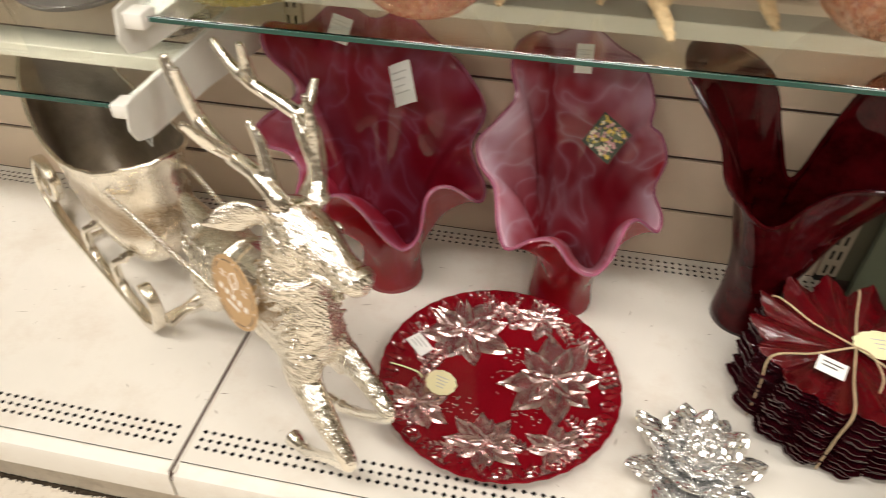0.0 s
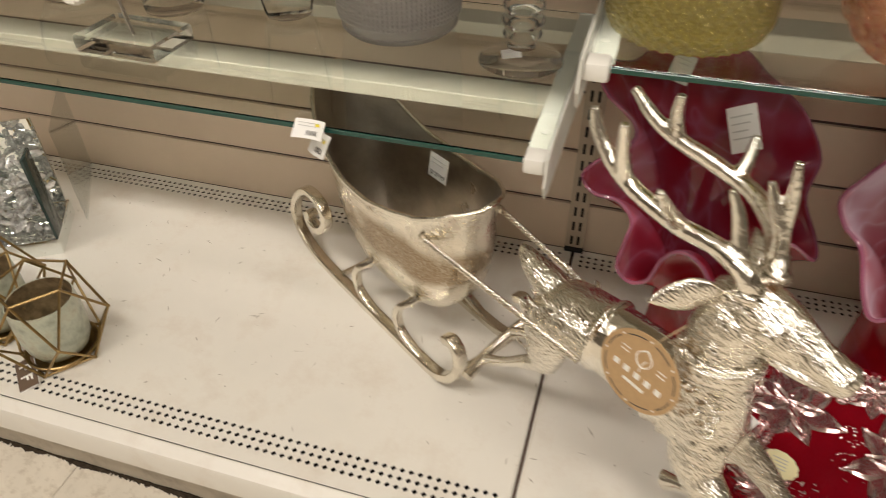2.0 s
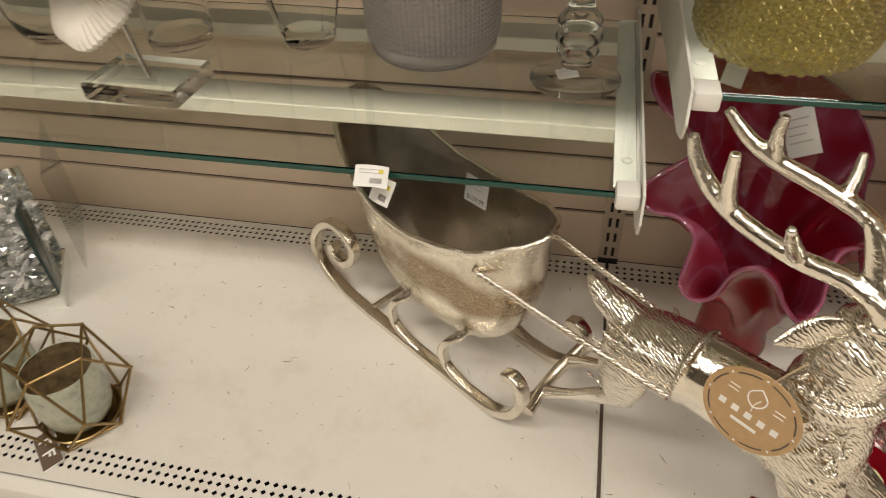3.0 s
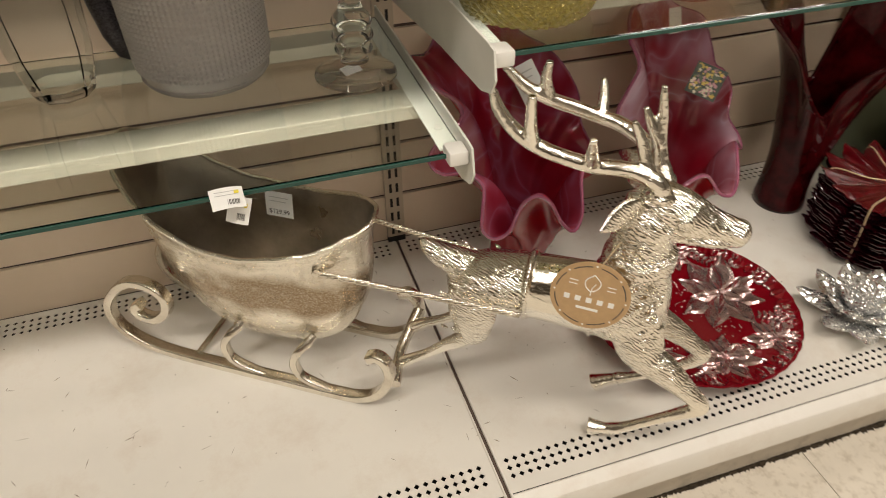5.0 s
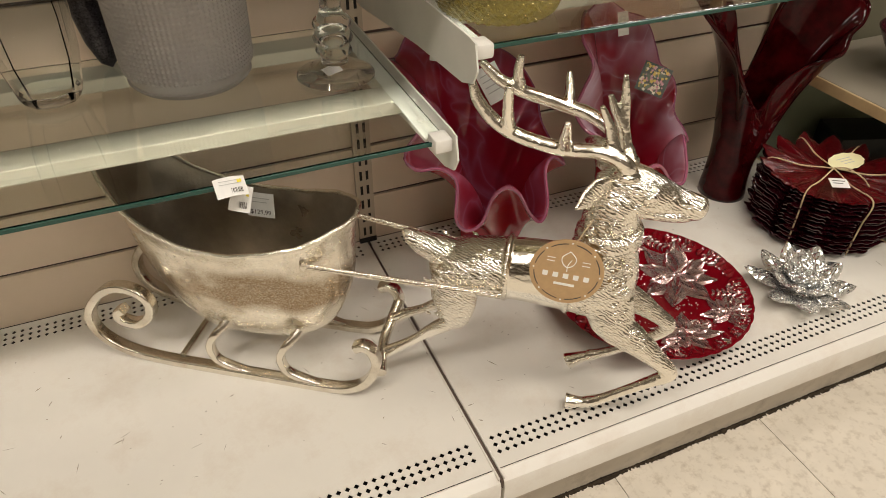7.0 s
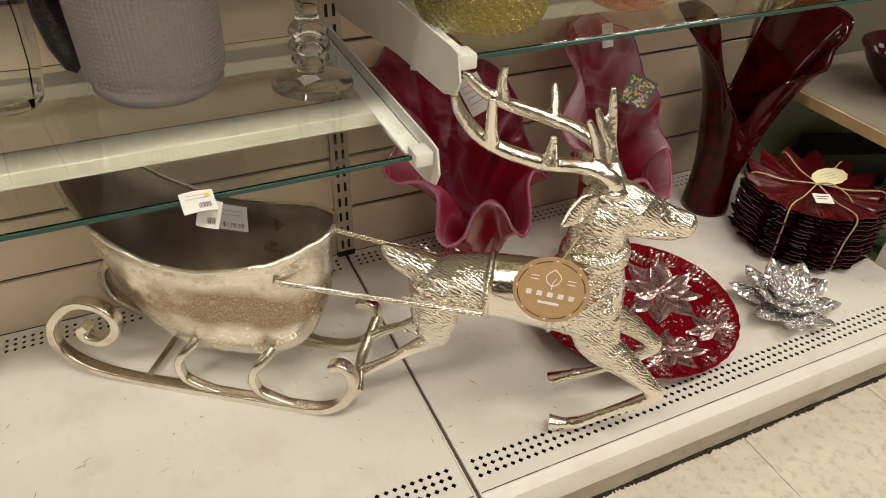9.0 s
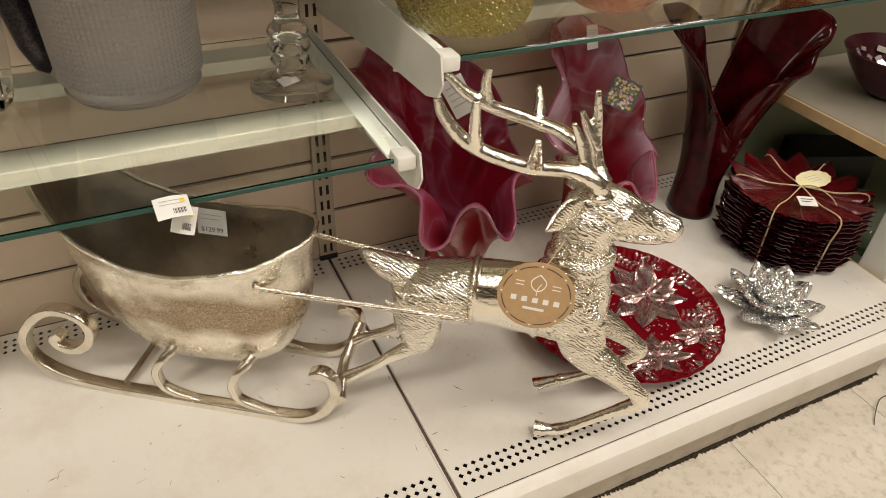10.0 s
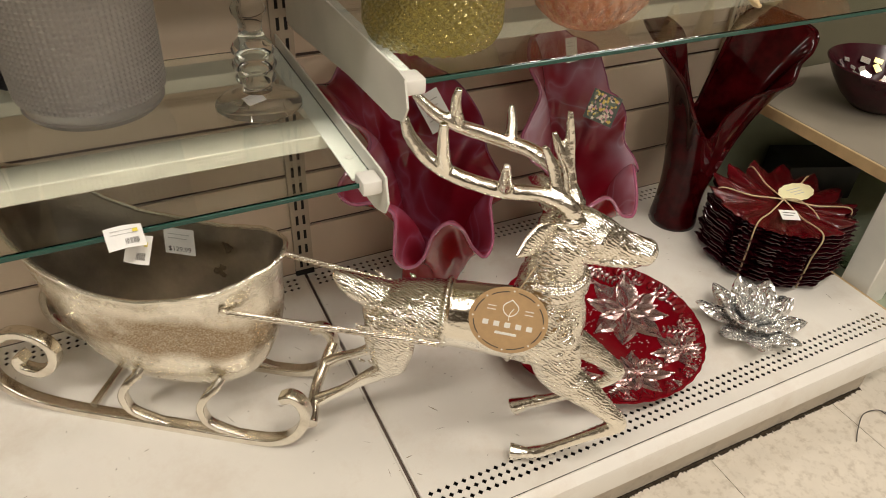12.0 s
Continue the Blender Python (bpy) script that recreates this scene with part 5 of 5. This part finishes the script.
def monogram_tag():
    t = thing("hang_tag", pose(-0.752, 0.042, 0.004, 10, 3, -42), "dark brown hang tag with white marks beside the candle holder", "tag")
    c = part("card", box(-0.030, 0.030, -0.014, 0.014, 0, 0.0012), mat("brown_tag_print", (0.13, 0.085, 0.055), 0.5), t, "", False)
    part("border", box(-0.031, 0.031, -0.015, 0.015, -0.0008, -0.0001), PAPER_WHITE, c, "", False)
    for x in (-0.012, 0.010):
        for q in ((-0.006, -0.003, -0.009, 0.009), (-0.003, 0.006, 0.005, 0.008), (-0.003, 0.004, -0.001, 0.002)):
            part("mark", box(x + q[0], x + q[1], q[2], q[3], 0.0013, 0.0016), INK_WHITE, c, "", False)
    part("string", tube([(-0.03, 0, 0.001), (-0.03, 0.03, 0.012), (-0.012, 0.05, 0.02)], 0.0007, 6, 4), BRASS, t)


monogram_tag()


def mirrored_stand():
    rnd = random.Random(12)
    t = thing("mirrored_crystal_stand", pose(-0.900, 0.300, 0, 0, 0, 31), "mirrored box stand filled with clear crystal pieces", "ornament")
    w, d = 0.19, 0.13
    part("plinth", box(-w, 0, 0, d, 0.0, 0.034, 0.0015), MIRROR, t, "mirrored plinth")
    part("dark_edge", box(-0.004, 0.0012, 0.001, 0.047, 0.0345, 0.200, 0.0008), mat("dark_mirror_edge", (0.03, 0.05, 0.045), 0.15), t, "dark bevelled glass edge")
    part("back_mirror", box(-w, -0.006, d - 0.006, d, 0.0345, 0.215), MIRROR, t)
    shards = []
    for i in range(230):
        b = bmesh.new()
        r = rnd.uniform(0.006, 0.012)
        bmesh.ops.create_icosphere(b, subdivisions=1, radius=r)
        z = 0.036 + 0.155 * rnd.random()
        lim = 0.055 + 0.012 * math.sin(z * 80)
        m = Matrix.Translation((-w / 2 + rnd.uniform(-1, 1) * (lim + 0.028), 0.008 + rnd.uniform(0, 0.085), z)) @ pose(0, 0, 0, rnd.uniform(0, 360), rnd.uniform(0, 360), rnd.uniform(0, 360)) @ Matrix.Diagonal((rnd.uniform(0.5, 0.8), 0.6, rnd.uniform(1.0, 1.9), 1))
        shards.append(moved(b, m))
    part("crystal_filling", bm_join(*shards), CRYSTAL_CLEAR, t, "heap of clear faceted crystals", False, "stuff")


mirrored_stand()


def acrylic_divider():
    t = thing("acrylic_divider", pose(-0.99, 0.483, 0, 0, 0, 126), "clear acrylic upright divider on the deck", "divider")
    g = part("sheet", box(-0.105, 0.105, -0.0012, 0.0012, 0.0, 0.20), THIN, t, "", False)
    g.visible_shadow = False


acrylic_divider()


# ---------------------------------------------------------------- glassware on the glass shelves
def turned_glass(name, m, profile, material, label, category, n=48, smooth=50):
    t = thing(name, m, label, category)
    ob = part("glass_body", lathe(profile, n, True, True), material, t, "", smooth)
    ob.visible_shadow = False
    return t


def hobnail_vase():
    t = thing("hobnail_vase", pose(-0.263, 0.425, ZL + 0.0005), "pale grey pressed glass vase with raised dots", "vase")
    N, rows = 420, 200
    H = 0.235
    rs = [[(0.060 * math.cos(2 * math.pi * j / N), 0.060 * math.sin(2 * math.pi * j / N), 0.0) for j in range(N)]]
    for i in range(rows + 1):
        z = 0.003 + H * i / rows
        r = 0.072 + 0.007 * min(1, z / 0.03) + 0.006 * z / H
        if z < 0.012:
            r = 0.062 + 0.0165 * math.sqrt(max(0, z / 0.012))
        ring = []
        for j in range(N):
            a = 2 * math.pi * j / N
            b = 0.0
            if z > 0.022:
                b = 0.0036 * ((0.5 + 0.5 * math.cos(2 * math.pi * i / 5)) * (0.5 + 0.5 * math.cos(84 * a))) ** 0.7
            ring.append(((r + b) * math.cos(a), (r + b) * math.sin(a), z))
        rs.append(ring)
    for r, z in ((0.080, H + 0.003), (0.078, 0.05), (0.072, 0.020), (0.05, 0.014)):
        rs.append([(r * math.cos(2 * math.pi * j / N), r * math.sin(2 * math.pi * j / N), z) for j in range(N)])
    base = part("base", lathe([(0.05, 0.0145), (0.071, 0.0205), (0.0735, 0.024), (0.070, 0.0255), (0.03, 0.021)], 64, True, True), CLEAR, t, "thick clear glass bottom", 60)
    base.visible_shadow = False
    ob = part("glass_body", rings(rs), PRESSED, t, "pressed glass with rows of dots", 60)
    ob.visible_shadow = False


hobnail_vase()
st = [(0.050, 0.0), (0.052, 0.002), (0.051, 0.005), (0.045, 0.008), (0.030, 0.013), (0.018, 0.020), (0.016, 0.026), (0.022, 0.032), (0.024, 0.036), (0.022, 0.040), (0.0185, 0.043), (0.025, 0.049), (0.026, 0.053), (0.024, 0.058), (0.0195, 0.061), (0.024, 0.067), (0.025, 0.071), (0.022, 0.077), (0.016, 0.083), (0.013, 0.092), (0.014, 0.105), (0.019, 0.112), (0.020, 0.118), (0.016, 0.124), (0.015, 0.15), (0.022, 0.16), (0.026, 0.17), (0.026, 0.20), (0.02, 0.20)]
stick = turned_glass("glass_candlestick", pose(-0.085, 0.365, ZL + 0.0005), st[5:], CLEAR, "clear glass candlestick with stacked ring stem", "candlestick", 56, 60)
foot = part("foot", lathe([(0.050, 0.0), (0.052, 0.002), (0.051, 0.005), (0.045, 0.008), (0.030, 0.0128), (0.0183, 0.0198)], 56, True, True), CLEAR, stick, "flared clear foot", 60)
foot.visible_shadow = False
card_tag("price_sticker", pose(-0.094, 0.348, ZL + 0.0155, 14, 0, 20), 0.024, 0.016, "white sticker on the candlestick foot", lines=2)
tum = [(0.026, 0.0), (0.033, 0.002), (0.037, 0.010), (0.047, 0.06), (0.050, 0.11), (0.048, 0.15), (0.046, 0.15), (0.048, 0.11), (0.0445, 0.06), (0.034, 0.016), (0.02, 0.013)]
turned_glass("clear_vase", pose(-0.430, 0.428, ZL + 0.0005), tum, CLEAR, "clear glass tapered vase", "vase", 9, 20)
cyl = [(0.036, 0.0), (0.041, 0.002), (0.042, 0.008), (0.043, 0.10), (0.041, 0.10), (0.0395, 0.016), (0.02, 0.013)]
turned_glass("clear_tumbler", pose(-0.600, 0.405, ZL + 0.0005), cyl, CLEAR, "clear glass tumbler with a thick base", "glass")
cyl2 = [(0.030, 0.0), (0.042, 0.003), (0.055, 0.02), (0.064, 0.05), (0.068, 0.08), (0.066, 0.08), (0.060, 0.045), (0.05, 0.022), (0.03, 0.012)]
turned_glass("clear_bowl", pose(-0.775, 0.405, ZL + 0.0005), cyl2, CLEAR, "clear glass bowl on the shelf", "bowl")


def coral_ornament():
    t = thing("coral_ornament", pose(-0.572, 0.276, ZL + 0.0005, 0, 0, -3), "white coral disc on a chrome rod and crystal block", "ornament")
    b = part("crystal_base", box(-0.061, 0.061, -0.042, 0.042, 0, 0.022, 0.003, 1), CLEAR, t, "clear bevelled crystal block", False)
    b.visible_shadow = False
    part("rod", tube([(0.012, -0.012, 0.022), (0.004, -0.010, 0.06), (-0.006, -0.008, 0.11)], 0.0028, 10, 3), CHROME, t, "thin chrome rod")
    N = 220
    rs = []
    for k, z in ((0.05, 0.012), (0.35, 0.016), (0.7, 0.012), (0.92, 0.004), (1.0, -0.002), (0.97, -0.008), (0.7, -0.013), (0.35, -0.016), (0.05, -0.012)):
        ring = []
        for j in range(N):
            a = 2 * math.pi * j / N
            r = 0.062 * k * (1 + 0.05 * math.sin(3 * a) + 0.03 * math.sin(7 * a))
            ring.append((r * math.cos(a), r * math.sin(a), z + 0.0016 * math.cos(55 * a) * (k > 0.2)))
        rs.append(ring)
    part("coral_disc", moved(rings(rs), pose(-0.020, -0.016, 0.118, 38, -14, 0)), CORAL_WHITE, t, "ridged white mushroom coral")


coral_ornament()


def glitter_drop():
    t = thing("glitter_ornament", pose(-0.358, 0.505, ZL + 0.0005), "dark glittered teardrop ornament standing behind the vase", "ornament")
    part("teardrop", moved(lathe([(0.001, 0), (0.012, 0.01), (0.019, 0.04), (0.020, 0.08), (0.016, 0.14), (0.008, 0.2), (0.001, 0.22)], 20, True, True), pose(0, 0, 0, 0, -8, 0)), GLITTER_BLACK, t, "", 40)


glitter_drop()


def diamond_jar():
    t = thing("yellow_jar", pose(0.090, 0.250, ZR + 0.0005), "yellow quilted glass jar on the glass shelf", "jar")
    N, rows = 324, 110
    rs = [[(0.056 * math.cos(2 * math.pi * j / N), 0.056 * math.sin(2 * math.pi * j / N), 0) for j in range(N)]]
    for i in range(rows + 1):
        z = 0.002 + 0.15 * i / rows
        r = 0.060 + 0.014 * min(1, z / 0.02) ** 0.5 - 0.003 * (z / 0.15)
        ring = []
        for j in range(N):
            a = 2 * math.pi * j / N
            q = min(1.0, 1.5 * (abs(math.sin(18 * a + z * 250)) * abs(math.sin(18 * a - z * 250))))
            ring.append(((r + 0.0040 * q) * math.cos(a), (r + 0.0040 * q) * math.sin(a), z))
        rs.append(ring)
    for r, z in ((0.068, 0.152), (0.067, 0.05), (0.060, 0.012), (0.04, 0.009)):
        rs.append([(r * math.cos(2 * math.pi * j / N), r * math.sin(2 * math.pi * j / N), z) for j in range(N)])
    part("rim", tube([(0.0695 * math.cos(q * math.pi / 24), 0.0695 * math.sin(q * math.pi / 24), 0.1525) for q in range(49)], 0.0024, 8, 1), YELLOW_GLASS, t, "rounded yellow glass rim")
    ob = part("glass_body", rings(rs), YELLOW_GLASS, t, "yellow glass pressed in diamonds", 50)
    ob.visible_shadow = False


diamond_jar()


def ribbed_bowl(x, y, seed):
    t = thing("orange_bowl", pose(x, y, ZR + 0.0005, 0, 0, seed * 40), "orange ribbed glass bowl on the glass shelf", "bowl", "orange bowls")
    N = 224
    rs = []
    prof = [(0.030, 0.0, 0), (0.040, 0.001, 0.2), (0.050, 0.010, 1), (0.062, 0.024, 1), (0.074, 0.044, 1), (0.084, 0.07, 1), (0.090, 0.10, 0.6), (0.087, 0.10, 0), (0.080, 0.07, 0), (0.069, 0.044, 0), (0.056, 0.024, 0), (0.040, 0.010, 0), (0.01, 0.006, 0)]
    dense = smooth_path(prof, 4)
    for r, z, k in dense:
        ring = []
        for j in range(N):
            a = 2 * math.pi * j / N
            q = abs(math.cos(14 * a + z * 100)) * abs(math.cos(14 * a - z * 100))
            rr = r + max(0.0, k) * 0.0052 * (q - 0.3)
            ring.append((rr * math.cos(a), rr * math.sin(a), max(0.0, z)))
        rs.append(ring)
    ob = part("glass_body", rings(rs), ORANGE_GLASS, t, "peach-orange ribbed glass", 60)
    ob.visible_shadow = False


ribbed_bowl(0.287, 0.240, 0)
ribbed_bowl(0.735, 0.290, 1)


def starfish(m, feet, label):
    """A starfish propped on two or three arms."""
    t = thing("starfish", m, label, "starfish", "dried starfish")
    bms = []
    for ex, ey, ez in feet:
        d = Vector((ex, ey, ez))
        pts = [d * k for k in (0.0, 0.3, 0.6, 0.85, 1.0)]
        bms.append(tube(pts, [(0.018, 0.011), (0.014, 0.010), (0.0105, 0.008), (0.008, 0.0065), (0.0045, 0.004)], 12, 6))
    part("body", bm_join(*bms), STARFISH, t, "", 180)
    ob = t.children[0]
    rm = ob.modifiers.new("fuse", "REMESH")
    rm.mode, rm.voxel_size, rm.use_smooth_shade = "VOXEL", 0.0022, True
    tx = bpy.data.textures.new("knobs", "VORONOI")
    tx.noise_scale = 0.005
    dm = ob.modifiers.new("knobs", "DISPLACE")
    dm.texture, dm.strength, dm.mid_level, dm.texture_coords = tx, -0.0040, 0.3, "LOCAL"


starfish(pose(0.475, 0.290, ZR + 0.090), ((0.055, -0.098, -0.084), (-0.012, -0.02, -0.084), (-0.09, 0.03, 0.02), (0.08, 0.04, 0.03), (0.0, 0.03, 0.10)), "pale tan dried starfish propped on its arms")
starfish(pose(0.575, 0.315, ZR + 0.090), ((0.055, -0.072, -0.084), (-0.055, -0.05, -0.084), (-0.08, 0.05, 0.03), (0.09, 0.03, 0.02), (0.0, 0.03, 0.10)), "knobbly tan starfish standing on the glass shelf")
starfish(pose(0.375, 0.300, ZR + 0.075), ((-0.012, -0.060, -0.068), (0.05, -0.02, -0.068), (-0.07, 0.03, 0.03), (0.03, 0.02, 0.09)), "small golden starfish standing on the glass shelf")


# ---------------------------------------------------------------- neighbouring unit past the deck end
def side_unit():
    t = thing("side_cabinet", pose(1.25, 0.35, FLOOR_Z), "white-topped low display cabinet with dark open inside", "cabinet")
    inv = t.matrix_basis.inverted()
    part("top_board", box(0.972, 1.75, 0.02, 0.572, 0.219, 0.236, 0.0015, 1), TAN_TOP, t, "beige laminate top", False)
    part("edge_band", box(0.966, 0.9715, 0.02, 0.572, 0.212, 0.2355, 0.001, 1), TAN_WOOD, t, "tan wood edge band", False)
    part("back_panel", box(0.985, 1.75, 0.560, 0.571, FLOOR_Z, 0.212), GREEN_PANEL, t, "dark green back panel", False)
    part("bottom", box(0.972, 1.75, 0.06, 0.559, FLOOR_Z, -0.04), GREEN_PANEL, t, "", False)
    part("post", box(0.9705, 1.04, 0.10, 0.158, FLOOR_Z, 0.2115, 0.002, 1), WHITE_STEEL, t, "white corner post")
    part("end_wall", box(1.70, 1.75, 0.12, 0.55, -0.039, 0.211), GREEN_PANEL, t, "", False)
    for c in t.children:
        c.matrix_parent_inverse = inv
    for m, s in ((pose(1.235, 0.470, -0.0395, 0, 0, -20), (0.18, 0.11, 0.090)),):
        k = thing("black_carton", m, "plain black carton inside the cabinet", "box", "black cartons")
        part("carton", box(-s[0] / 2, s[0] / 2, -s[1] / 2, s[1] / 2, 0, s[2], 0.003), BLACK_CARD, k)
    g = thing("green_glass_dish", pose(1.075, 0.20, -0.0395), "small clear green glass dish inside the cabinet", "dish")
    part("dish", lathe([(0.02, 0), (0.03, 0.004), (0.045, 0.03), (0.043, 0.03), (0.028, 0.008), (0.01, 0.006)], 32, True, True), glass("pale_green_glass", (0.75, 0.92, 0.8)), g)


side_unit()


def speckled_bowl():
    t = thing("speckled_bowl", pose(1.175, 0.362, 0.2365), "dark red bowl with silver fragments inside, on the cabinet", "bowl")
    b = part("bowl", lathe([(0.03, 0), (0.045, 0.003), (0.070, 0.024), (0.095, 0.055), (0.118, 0.092), (0.115, 0.094), (0.090, 0.058), (0.066, 0.028), (0.042, 0.009), (0.01, 0.008)], 64, True, True), mat("maroon_lacquer", (0.035, 0.004, 0.008), 0.2, vary=0.2, spec=0.3), t, "maroon lacquered bowl", 60)
    rnd = random.Random(3)
    for mt, n in ((CRYSTAL, 60), (mat("gold_fragment", (0.7, 0.55, 0.2), 0.3, 0.9), 14)):
        bms = []
        for i in range(n):
            a, r = rnd.uniform(0, 6.28), 0.098 * math.sqrt(rnd.uniform(0.15, 1))
            zz = 0.013 + 0.066 * (r / 0.103) ** 1.5
            w = rnd.uniform(0.004, 0.011)
            bms.append(moved(box(-w, w, -w * 0.6, w * 0.6, 0, 0.0015), Matrix.Translation((r * math.cos(a), r * math.sin(a), zz)) @ pose(0, 0, 0, 0, -math.degrees(math.atan(1.5 * r / 0.103)), math.degrees(a)) @ pose(0, 0, 0, 0, 0, rnd.uniform(0, 90))))
        part("fragment_layer", bm_join(*bms), mt, t, "", False, "stuff")
    st = card_tag("price_sticker", pose(1.135, 0.330, 0.308, 25, -10, 25), 0.034, 0.026, "white price sticker on the dark red bowl", lines=3)


speckled_bowl()


def floor_wire():
    t = thing("loose_wire", pose(0.83, -0.10, FLOOR_Z + 0.0012), "thin black loose wire lying on the floor tiles", "wire")
    rnd = random.Random(1)
    pts = [(-0.03, 0.02, 0), (-0.01, 0.035, 0.004), (0.03, 0.055, 0.006), (0.07, 0.050, 0.003), (0.085, 0.025, 0.001), (0.11, 0.02, 0.004), (0.15, 0.045, 0.001)]
    part("wire", tube(pts, 0.0009, 6, 6), INK, t)
    part("wire", tube([(0.07, 0.050, 0.003), (0.078, 0.01, 0.004), (0.095, -0.03, 0.0)], 0.0008, 6, 6), INK, t)


floor_wire()


def scuffs():
    rnd = random.Random(21)
    bms = []
    for i in range(280):
        x, y = rnd.uniform(-1.1, 0.93), rnd.uniform(0.065, 0.50)
        l, w = 0.0015 + 0.009 * rnd.random() ** 3, rnd.uniform(0.0003, 0.0011)
        bms.append(moved(bm_from([(-l, 0, 0), (0, -w, 0), (l, 0, 0), (0, w, 0)], [(0, 1, 2, 3)]), pose(x, y, 0.0004, 0, 0, rnd.uniform(0, 180))))
    ob = part("deck_scuffs", bm_join(*bms), mat("scuff", (0.30, 0.25, 0.19), 0.7), None, "small grey scratches and chips on the deck", False, "stuff")
    ob["category"] = "scratches"


scuffs()


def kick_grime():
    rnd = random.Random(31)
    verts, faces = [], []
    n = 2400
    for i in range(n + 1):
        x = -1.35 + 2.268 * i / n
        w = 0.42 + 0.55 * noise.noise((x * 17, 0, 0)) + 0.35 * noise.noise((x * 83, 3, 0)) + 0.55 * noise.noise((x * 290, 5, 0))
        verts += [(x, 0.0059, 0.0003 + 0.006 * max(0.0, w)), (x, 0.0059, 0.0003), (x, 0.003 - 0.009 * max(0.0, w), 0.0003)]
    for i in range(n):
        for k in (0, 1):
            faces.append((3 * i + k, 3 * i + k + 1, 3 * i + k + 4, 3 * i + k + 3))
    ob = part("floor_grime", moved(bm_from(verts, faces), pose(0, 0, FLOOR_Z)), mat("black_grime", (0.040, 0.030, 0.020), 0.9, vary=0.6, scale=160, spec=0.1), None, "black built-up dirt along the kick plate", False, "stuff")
    ob["category"] = "dirt"


kick_grime()
